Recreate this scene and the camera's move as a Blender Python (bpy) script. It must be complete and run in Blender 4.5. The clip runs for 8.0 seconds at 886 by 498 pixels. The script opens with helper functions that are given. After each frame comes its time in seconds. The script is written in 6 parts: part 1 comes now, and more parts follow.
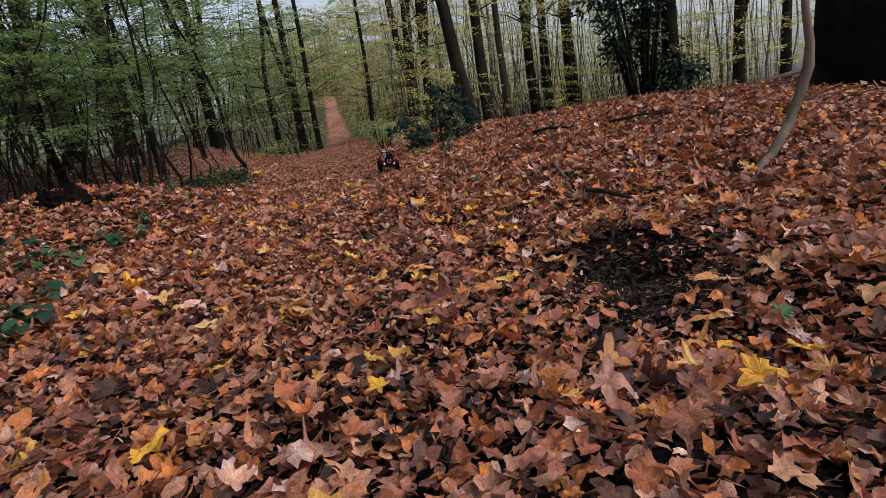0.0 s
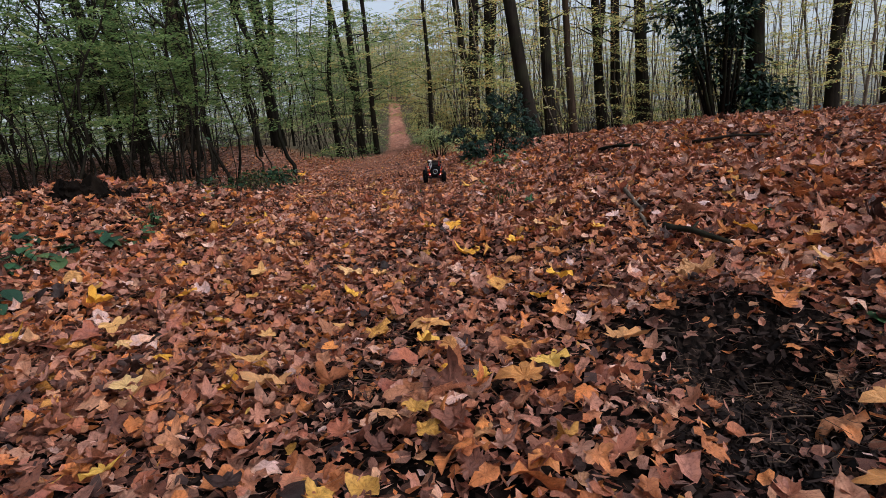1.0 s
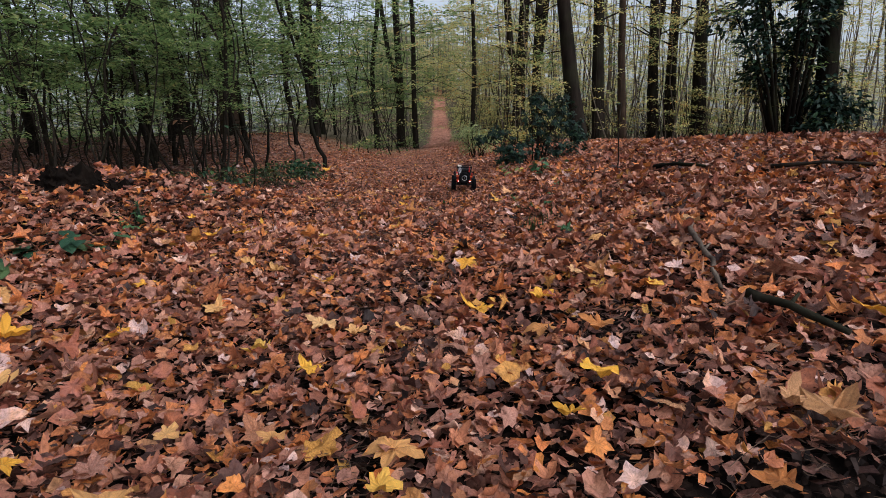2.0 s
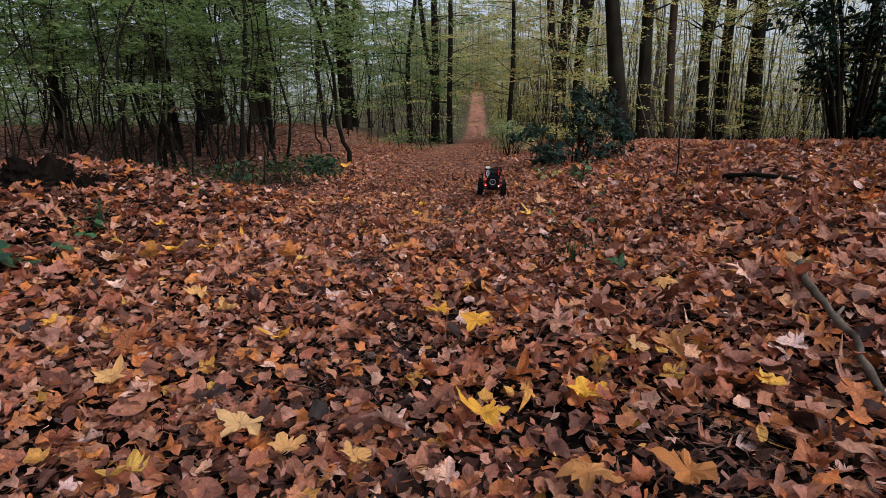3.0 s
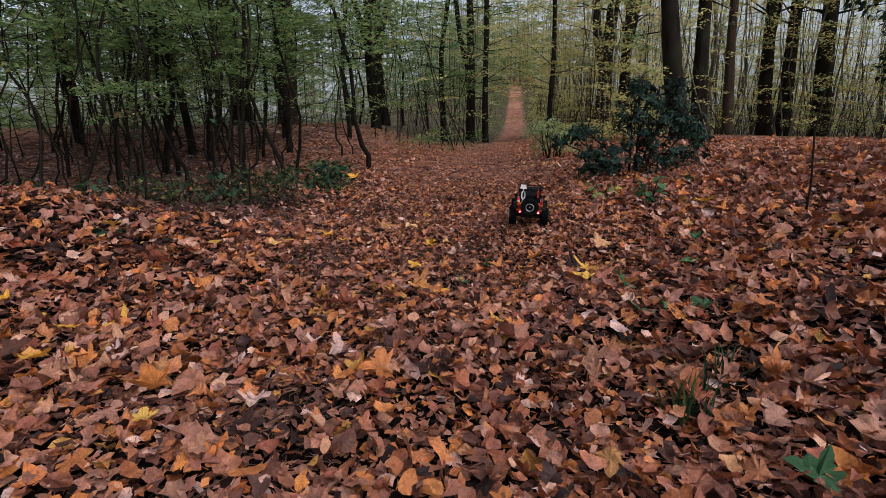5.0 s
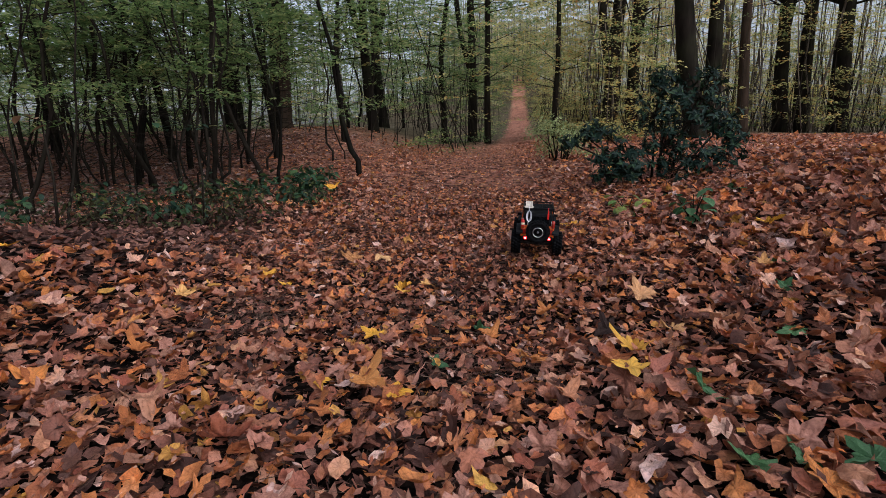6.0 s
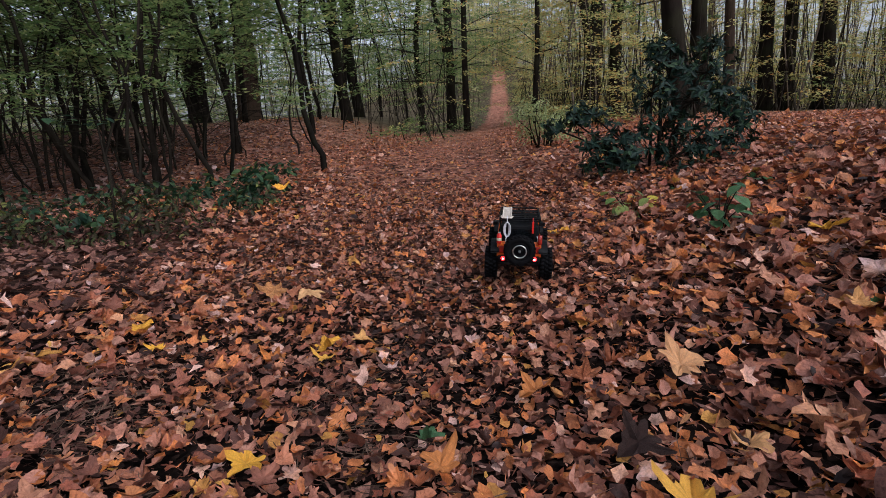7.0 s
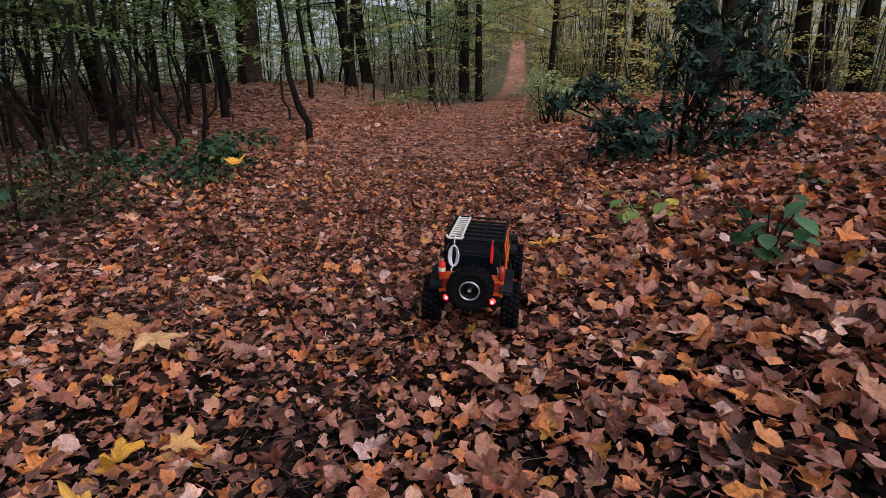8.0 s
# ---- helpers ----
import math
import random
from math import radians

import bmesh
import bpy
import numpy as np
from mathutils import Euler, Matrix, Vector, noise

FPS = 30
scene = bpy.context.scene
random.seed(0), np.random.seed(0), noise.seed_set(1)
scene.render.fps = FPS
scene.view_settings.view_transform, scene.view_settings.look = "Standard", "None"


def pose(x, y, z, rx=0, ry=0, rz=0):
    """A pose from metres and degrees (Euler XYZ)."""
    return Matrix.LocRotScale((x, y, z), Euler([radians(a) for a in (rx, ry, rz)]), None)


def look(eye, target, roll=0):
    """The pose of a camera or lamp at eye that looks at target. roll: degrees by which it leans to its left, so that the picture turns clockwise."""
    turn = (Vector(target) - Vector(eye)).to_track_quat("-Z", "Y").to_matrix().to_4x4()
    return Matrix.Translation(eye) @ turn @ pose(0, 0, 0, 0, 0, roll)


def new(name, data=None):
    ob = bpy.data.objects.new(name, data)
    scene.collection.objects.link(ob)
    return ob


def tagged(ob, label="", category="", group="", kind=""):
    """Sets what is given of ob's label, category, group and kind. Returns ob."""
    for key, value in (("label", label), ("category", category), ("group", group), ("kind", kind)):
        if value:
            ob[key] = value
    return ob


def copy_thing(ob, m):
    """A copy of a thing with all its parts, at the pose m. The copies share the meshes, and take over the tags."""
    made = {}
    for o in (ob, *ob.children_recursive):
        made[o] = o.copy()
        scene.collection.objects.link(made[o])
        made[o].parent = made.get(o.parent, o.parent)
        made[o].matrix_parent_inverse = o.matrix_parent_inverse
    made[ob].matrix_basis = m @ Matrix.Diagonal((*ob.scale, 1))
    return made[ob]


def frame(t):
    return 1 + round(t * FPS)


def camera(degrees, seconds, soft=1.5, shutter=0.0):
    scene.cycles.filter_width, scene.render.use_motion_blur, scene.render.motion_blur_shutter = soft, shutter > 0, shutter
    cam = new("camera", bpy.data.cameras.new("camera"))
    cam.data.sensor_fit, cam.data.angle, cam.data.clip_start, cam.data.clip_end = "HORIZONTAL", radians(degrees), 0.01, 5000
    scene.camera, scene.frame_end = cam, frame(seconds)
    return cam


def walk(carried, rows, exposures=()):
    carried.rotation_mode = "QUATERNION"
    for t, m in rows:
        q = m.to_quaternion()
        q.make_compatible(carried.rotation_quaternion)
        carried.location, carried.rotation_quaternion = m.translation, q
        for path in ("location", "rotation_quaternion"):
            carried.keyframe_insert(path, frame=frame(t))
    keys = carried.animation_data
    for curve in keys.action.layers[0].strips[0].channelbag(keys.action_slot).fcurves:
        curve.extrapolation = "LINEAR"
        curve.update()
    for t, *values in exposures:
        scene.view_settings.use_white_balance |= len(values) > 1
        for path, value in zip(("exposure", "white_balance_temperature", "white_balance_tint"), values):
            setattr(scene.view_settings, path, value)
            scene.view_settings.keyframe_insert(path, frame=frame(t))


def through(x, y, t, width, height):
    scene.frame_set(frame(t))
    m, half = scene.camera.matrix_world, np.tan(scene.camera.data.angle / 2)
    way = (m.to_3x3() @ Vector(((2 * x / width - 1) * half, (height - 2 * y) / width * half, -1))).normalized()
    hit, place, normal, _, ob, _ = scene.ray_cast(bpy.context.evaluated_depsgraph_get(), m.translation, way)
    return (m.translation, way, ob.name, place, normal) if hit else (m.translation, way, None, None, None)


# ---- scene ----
cam = camera(80.0, 8.0, soft=0.9)
PATH = [
    (0, (-0.504, 0.0, 0.448), (-0.076, 1.901, -0.003), -7.7),
    (0.5, (-0.382, 0.316, 0.416), (-0.06, 2.249, 0.014), -5.8),
    (1, (-0.289, 0.545, 0.42), (-0.05, 2.492, 0.029), -4.4),
    (1.5, (-0.206, 0.804, 0.462), (-0.028, 2.756, 0.063), -2.8),
    (1.7, (-0.168, 0.903, 0.475), (-0.019, 2.857, 0.074), -2.1),
    (2.8, (-0.021, 1.583, 0.509), (-0.022, 3.539, 0.091), 0.2),
    (3, (-0.002, 1.69, 0.507), (-0.023, 3.645, 0.085), 0.2),
    (3.5, (0.051, 1.944, 0.519), (-0.032, 3.895, 0.087), -0.0),
    (4, (0.058, 2.203, 0.562), (-0.051, 4.152, 0.126), -0.1),
    (4.5, (0.073, 2.483, 0.58), (-0.067, 4.43, 0.144), -0.1),
    (4.7, (0.083, 2.598, 0.572), (-0.07, 4.544, 0.137), -0.1),
    (5.8, (0.115, 3.347, 0.604), (-0.067, 5.29, 0.169), -1.0),
    (6, (0.134, 3.501, 0.584), (-0.048, 5.446, 0.154), -1.2),
    (6.5, (0.16, 3.818, 0.577), (0.002, 5.762, 0.133), -1.6),
    (7, (0.198, 4.115, 0.576), (0.07, 6.053, 0.102), -2.8),
    (7.5, (0.313, 4.416, 0.543), (0.179, 6.34, 0.013), -1.4),
    (8, (0.373, 4.7, 0.571), (0.202, 6.606, -0.008), -0.8),
]
walk(cam, [(t, look(eye, target, roll)) for t, eye, target, roll in PATH],
     exposures=[(0.0, 0.55, 5950, 9), (1.5, 0.64, 5950, 9), (4.0, 0.48, 5980, 10), (6.0, 0.48, 5900, 11), (7.0, 0.56, 5900, 13), (8.0, 0.58, 5850, 14)])

# ---- daylight: an overcast autumn sky ----
world = bpy.data.worlds.new("overcast_sky")
scene.world = world
world.use_nodes = True
wn = world.node_tree.nodes
wl = world.node_tree.links
sky = wn.new("ShaderNodeTexSky")
sky.sky_type = "NISHITA"
sky.sun_disc = False
sky.sun_elevation = radians(40)
sky.sun_rotation = radians(135)
sky.air_density, sky.dust_density, sky.ozone_density = 1.0, 4.0, 1.0
cloud = wn.new("ShaderNodeHueSaturation")
cloud.inputs["Saturation"].default_value = 0.35
wl.new(sky.outputs["Color"], cloud.inputs["Color"])
wl.new(cloud.outputs["Color"], wn["Background"].inputs["Color"])
wn["Background"].inputs["Strength"].default_value = 0.125
sun = new("sun", bpy.data.lights.new("sun", "SUN"))
sun.data.energy, sun.data.angle, sun.data.color = 0.5, radians(20), (1.0, 0.98, 0.95)
sun.matrix_world = look((3, -3, 9), (0, 0, 0))


# ---- materials ----
def material(name, rough=0.8, spec=0.3):
    m = bpy.data.materials.new(name)
    m.use_nodes = True
    p = m.node_tree.nodes["Principled BSDF"]
    p.inputs["Roughness"].default_value = rough
    p.inputs["Specular IOR Level"].default_value = spec
    return m, m.node_tree.nodes, m.node_tree.links, p


def ramp(nodes, stops, constant=False):
    r = nodes.new("ShaderNodeValToRGB")
    if constant:
        r.color_ramp.interpolation = "CONSTANT"
    el = r.color_ramp.elements
    while len(el) < len(stops):
        el.new(0.5)
    for e, (pos, col) in zip(el, stops):
        e.position, e.color = pos, (*col, 1)
    return r


def noise_node(nodes, links, scale, detail=4, rough=0.6, coord="Object", stretch=None):
    tc = nodes.new("ShaderNodeTexCoord")
    n = nodes.new("ShaderNodeTexNoise")
    n.inputs["Scale"].default_value, n.inputs["Detail"].default_value, n.inputs["Roughness"].default_value = scale, detail, rough
    if stretch:
        mp = nodes.new("ShaderNodeMapping")
        mp.inputs["Scale"].default_value = stretch
        links.new(tc.outputs[coord], mp.inputs["Vector"])
        links.new(mp.outputs["Vector"], n.inputs["Vector"])
    else:
        links.new(tc.outputs[coord], n.inputs["Vector"])
    return n


def add_bump(nodes, links, p, source, strength, distance=0.01):
    b = nodes.new("ShaderNodeBump")
    b.inputs["Strength"].default_value, b.inputs["Distance"].default_value = strength, distance
    links.new(source, b.inputs["Height"])
    links.new(b.outputs["Normal"], p.inputs["Normal"])


def mix_color(nodes, links, kind, fac, a, b):
    m = nodes.new("ShaderNodeMix")
    m.data_type, m.blend_type = "RGBA", kind
    for sock, val in ((m.inputs["Factor"], fac), (m.inputs["A"], a), (m.inputs["B"], b)):
        if isinstance(val, (int, float)):
            sock.default_value = val
        elif isinstance(val, tuple):
            sock.default_value = (*val, 1)
        else:
            links.new(val, sock)
    return m.outputs["Result"]


def plain(name, color, rough=0.5, metal=0.0, var=0.15, scale=60.0, spec=0.4):
    """A painted, plastic or metal surface with slight dirt and grain."""
    m, n, l, p = material(name, rough, spec)
    p.inputs["Metallic"].default_value = metal
    ns = noise_node(n, l, scale)
    dark = tuple(c * (1 - var * 2) for c in color)
    light = tuple(min(1, c * (1 + var)) for c in color)
    r = ramp(n, [(0.3, dark), (0.7, light)])
    l.new(ns.outputs["Fac"], r.inputs["Fac"])
    l.new(r.outputs["Color"], p.inputs["Base Color"])
    add_bump(n, l, p, ns.outputs["Fac"], 0.08, 0.002)
    return m


def leaf_material(name, stops, rough=0.6, through=0.25, per_object=False, spec=0.3, scale=40.0, veins=False, worn=1.0):
    """Leaves: one colour a leaf from the ramp, blotched and veined by noise, with some light let through."""
    m, n, l, p = material(name, rough, spec)
    if per_object:
        src = n.new("ShaderNodeObjectInfo").outputs["Random"]
    else:
        src = n.new("ShaderNodeNewGeometry").outputs["Random Per Island"]
    r = ramp(n, stops)
    l.new(src, r.inputs["Fac"])
    ns = noise_node(n, l, scale, 3, 0.7)
    spot = ramp(n, [(0.25, (0.45, 0.42, 0.40)), (0.5, (0.95, 0.95, 0.95)), (0.8, (1.25, 1.2, 1.15))])
    l.new(ns.outputs["Fac"], spot.inputs["Fac"])
    col = mix_color(n, l, "MULTIPLY", 0.85 * worn, r.outputs["Color"], spot.outputs["Color"])
    if veins:
        # a second tone of the same leaf, in blotches
        turn = n.new("ShaderNodeMath")
        turn.operation = "MULTIPLY"
        turn.inputs[1].default_value = 7.31
        l.new(src, turn.inputs[0])
        part_of = n.new("ShaderNodeMath")
        part_of.operation = "FRACT"
        l.new(turn.outputs["Value"], part_of.inputs[0])
        tone = ramp(n, [(0.0, (0.45, 0.42, 0.42)), (0.35, (0.80, 0.74, 0.70)), (0.6, (1.35, 1.35, 1.1)), (0.8, (1.25, 1.05, 0.75)), (1.0, (1.45, 1.5, 1.45))])
        l.new(part_of.outputs["Value"], tone.inputs["Fac"])
        blotch = noise_node(n, l, 22.0, 3, 0.6)
        where = ramp(n, [(0.44, (0, 0, 0)), (0.60, (0.9 * worn, 0.9 * worn, 0.9 * worn))])
        l.new(blotch.outputs["Fac"], where.inputs["Fac"])
        col = mix_color(n, l, "MULTIPLY", where.outputs["Color"], col, tone.outputs["Color"])
        fine = noise_node(n, l, 170.0, 3, 0.7)
        speck = ramp(n, [(0.32, (0.42, 0.36, 0.34)), (0.48, (0.95, 0.93, 0.92)), (0.62, (1.0, 1.0, 1.0)), (0.75, (1.3, 1.28, 1.3))])
        l.new(fine.outputs["Fac"], speck.inputs["Fac"])
        col = mix_color(n, l, "MULTIPLY", 0.75 * worn, col, speck.outputs["Color"])
        uv = n.new("ShaderNodeUVMap")
        uv.uv_map = "leaf"
        xy = n.new("ShaderNodeSeparateXYZ")
        l.new(uv.outputs["UV"], xy.inputs["Vector"])
        steps = {}
        for key, op, a, b in (("angle", "ARCTAN2", xy.outputs["X"], xy.outputs["Y"]), ("fan", "PINGPONG", "angle", 0.29), ("x2", "MULTIPLY", xy.outputs["X"], xy.outputs["X"]),
                              ("y2", "MULTIPLY", xy.outputs["Y"], xy.outputs["Y"]), ("r2", "ADD", "x2", "y2"), ("r", "SQRT", "r2", None), ("off", "MULTIPLY", "fan", "r")):
            m_ = n.new("ShaderNodeMath")
            m_.operation = op
            for sock, val in ((0, a), (1, b)):
                if isinstance(val, str):
                    l.new(steps[val], m_.inputs[sock])
                elif isinstance(val, float):
                    m_.inputs[sock].default_value = val
                elif val is not None:
                    l.new(val, m_.inputs[sock])
            steps[key] = m_.outputs["Value"]
        line = ramp(n, [(0.0, (0.55, 0.5, 0.48)), (0.018, (0.8, 0.78, 0.76)), (0.035, (1, 1, 1))])
        l.new(steps["off"], line.inputs["Fac"])
        col = mix_color(n, l, "MULTIPLY", 0.5, col, line.outputs["Color"])
        rim = ramp(n, [(0.0, (1.05, 1.05, 1.05)), (0.45, (1, 1, 1)), (0.75, (0.72, 0.66, 0.62))])
        l.new(steps["r"], rim.inputs["Fac"])
        col = mix_color(n, l, "MULTIPLY", 0.9, col, rim.outputs["Color"])
    l.new(col, p.inputs["Base Color"])
    add_bump(n, l, p, (fine if veins else ns).outputs["Fac"], 0.6 if veins else 0.35, 0.004)
    if through:
        t = n.new("ShaderNodeBsdfTranslucent")
        l.new(col, t.inputs["Color"])
        mx = n.new("ShaderNodeMixShader")
        mx.inputs["Fac"].default_value = through
        l.new(p.outputs["BSDF"], mx.inputs[1])
        l.new(t.outputs["BSDF"], mx.inputs[2])
        l.new(mx.outputs["Shader"], n["Material Output"].inputs["Surface"])
    return m


LITTER = [(0.0, (0.030, 0.015, 0.013)), (0.08, (0.115, 0.048, 0.037)), (0.18, (0.250, 0.094, 0.063)), (0.29, (0.470, 0.205, 0.136)),
          (0.39, (0.610, 0.205, 0.065)), (0.48, (0.330, 0.106, 0.068)), (0.58, (0.540, 0.270, 0.200)), (0.67, (0.300, 0.088, 0.060)), (0.76, (0.660, 0.240, 0.067)),
          (0.83, (0.390, 0.195, 0.139)), (0.89, (0.620, 0.300, 0.181)), (0.945, (0.680, 0.470, 0.454)), (0.975, (0.660, 0.290, 0.076)), (1.0, (0.700, 0.390, 0.084))]
# leaves of the far lane, paled to imitate haze and open sky
HAZED = [(0.0, (0.40, 0.18, 0.12)), (0.3, (0.56, 0.265, 0.19)), (0.7, (0.66, 0.345, 0.26)), (1.0, (0.66, 0.36, 0.25))]
M_HAZED = leaf_material("hazed_pale_leaf", HAZED, 0.6, 0.12, scale=6.0)
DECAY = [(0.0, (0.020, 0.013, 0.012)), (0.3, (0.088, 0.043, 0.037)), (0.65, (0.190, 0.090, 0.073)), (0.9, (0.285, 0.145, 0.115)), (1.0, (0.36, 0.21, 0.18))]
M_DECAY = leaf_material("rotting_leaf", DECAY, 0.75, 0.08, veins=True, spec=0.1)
M_MAUVE = leaf_material("mauve_leaf", [(0.0, (0.10, 0.060, 0.055)), (0.4, (0.24, 0.145, 0.13)), (0.8, (0.36, 0.235, 0.215)), (1.0, (0.46, 0.32, 0.30))], 0.75, 0.08, spec=0.1, scale=6.0)
M_WITHERED = leaf_material("withered_leaf", [(0.0, (0.018, 0.014, 0.009)), (0.5, (0.045, 0.038, 0.018)), (0.85, (0.05, 0.065, 0.022)), (1.0, (0.17, 0.15, 0.05))], 0.6, 0.2, spec=0.15, scale=20)
# humus crumbs, blackened to stand in for the hollow's shadow pocket too
M_HUMUS = leaf_material("shadow_humus", [(0.0, (0.004, 0.003, 0.003)), (0.5, (0.018, 0.012, 0.011)), (0.85, (0.045, 0.030, 0.027)), (1.0, (0.13, 0.085, 0.075))], 0.85, 0.0, spec=0.08)
M_LITTER = leaf_material("fallen_leaf", LITTER, 0.55, 0.14, veins=True, spec=0.3)
M_LEAF_ONE = leaf_material("fallen_leaf_single", LITTER, 0.55, 0.14, per_object=True, veins=True, spec=0.3)
M_YELLOW = leaf_material("yellow_leaf", [(0.0, (0.82, 0.39, 0.045)), (0.4, (0.88, 0.48, 0.06)), (0.75, (0.84, 0.41, 0.045)), (1.0, (0.86, 0.53, 0.12))], 0.5, 0.15, per_object=True, veins=True, worn=0.4)
M_BUFF = leaf_material("buff_leaf", [(0.0, (0.72, 0.35, 0.13)), (0.4, (0.78, 0.44, 0.16)), (0.75, (0.66, 0.34, 0.17)), (1.0, (0.82, 0.54, 0.24))], 0.5, 0.15, per_object=True, veins=True, worn=0.45)
M_AMBER = leaf_material("orange_leaf", [(0.0, (0.52, 0.19, 0.06)), (0.5, (0.60, 0.26, 0.08)), (1.0, (0.60, 0.30, 0.13))], 0.5, 0.15, per_object=True, veins=True, worn=0.5)
M_GREEN_L = leaf_material("green_canopy_leaf", [(0.0, (0.085, 0.15, 0.055)), (0.5, (0.19, 0.28, 0.095)), (0.8, (0.29, 0.37, 0.14)), (1.0, (0.44, 0.43, 0.17))], 0.5, 0.65, scale=3)
M_YELLOW_L = leaf_material("yellowing_canopy_leaf", [(0.0, (0.30, 0.35, 0.13)), (0.35, (0.54, 0.54, 0.21)), (0.7, (0.70, 0.64, 0.27)), (0.9, (0.68, 0.46, 0.14)), (1.0, (0.60, 0.29, 0.10))], 0.5, 0.62, scale=3)
# hillside leaves, their colours paled to imitate haze
M_FAR_G = leaf_material("hazed_green_leaf", [(0.0, (0.20, 0.25, 0.12)), (0.6, (0.34, 0.38, 0.19)), (1.0, (0.48, 0.45, 0.22))], 0.6, 0.5, scale=1)
M_FAR_Y = leaf_material("hazed_yellow_leaf", [(0.0, (0.42, 0.42, 0.22)), (0.6, (0.60, 0.56, 0.30)), (1.0, (0.68, 0.52, 0.26))], 0.6, 0.62, scale=1)
M_HOLLY = leaf_material("evergreen_leaf", [(0.0, (0.006, 0.019, 0.014)), (0.7, (0.015, 0.040, 0.028)), (1.0, (0.045, 0.085, 0.036))], 0.5, 0.12, spec=0.22, scale=20)
M_IVY = leaf_material("ground_plant_leaf", [(0.0, (0.008, 0.026, 0.014)), (0.5, (0.022, 0.060, 0.030)), (0.85, (0.060, 0.105, 0.035)), (1.0, (0.20, 0.21, 0.06))], 0.5, 0.25, spec=0.25, scale=20)
M_PALE = leaf_material("pale_green_leaf", [(0.0, (0.24, 0.32, 0.13)), (1.0, (0.50, 0.54, 0.26))], 0.5, 0.4, scale=10)


def bark_material(name, dark, light, moss=0.25):
    m, n, l, p = material(name, 0.95, 0.05)
    a = noise_node(n, l, 9.0, 6, 0.65, "Object", (1, 1, 0.22))
    b = noise_node(n, l, 1.3, 3, 0.5)
    r = ramp(n, [(0.3, dark), (0.72, light)])
    l.new(a.outputs["Fac"], r.inputs["Fac"])
    g = ramp(n, [(0.48, (0, 0, 0)), (0.7, (moss, moss, moss))])
    l.new(b.outputs["Fac"], g.inputs["Fac"])
    col = mix_color(n, l, "MIX", g.outputs["Color"], r.outputs["Color"], (0.045, 0.06, 0.025))
    l.new(col, p.inputs["Base Color"])
    add_bump(n, l, p, a.outputs["Fac"], 0.6, 0.03)
    return m


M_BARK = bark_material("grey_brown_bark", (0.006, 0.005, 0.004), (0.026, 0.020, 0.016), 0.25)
M_BARK_L = bark_material("reddish_bark", (0.022, 0.015, 0.011), (0.075, 0.05, 0.037), 0.12)
# hillside bark, lightened in colour as haze would
M_FAR_BARK = bark_material("far_hazed_bark", (0.08, 0.07, 0.06), (0.22, 0.19, 0.155), 0.1)
M_POLE_BARK = bark_material("young_beech_bark", (0.05, 0.04, 0.031), (0.24, 0.20, 0.155), 0.12)
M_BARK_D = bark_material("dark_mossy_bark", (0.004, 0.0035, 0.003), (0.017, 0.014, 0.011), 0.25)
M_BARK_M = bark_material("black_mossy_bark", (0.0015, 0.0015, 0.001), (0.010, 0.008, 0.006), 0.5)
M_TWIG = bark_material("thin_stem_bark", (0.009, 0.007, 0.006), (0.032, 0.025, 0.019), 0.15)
M_DEAD = bark_material("bare_grey_wood", (0.045, 0.033, 0.027), (0.19, 0.145, 0.115), 0.0)


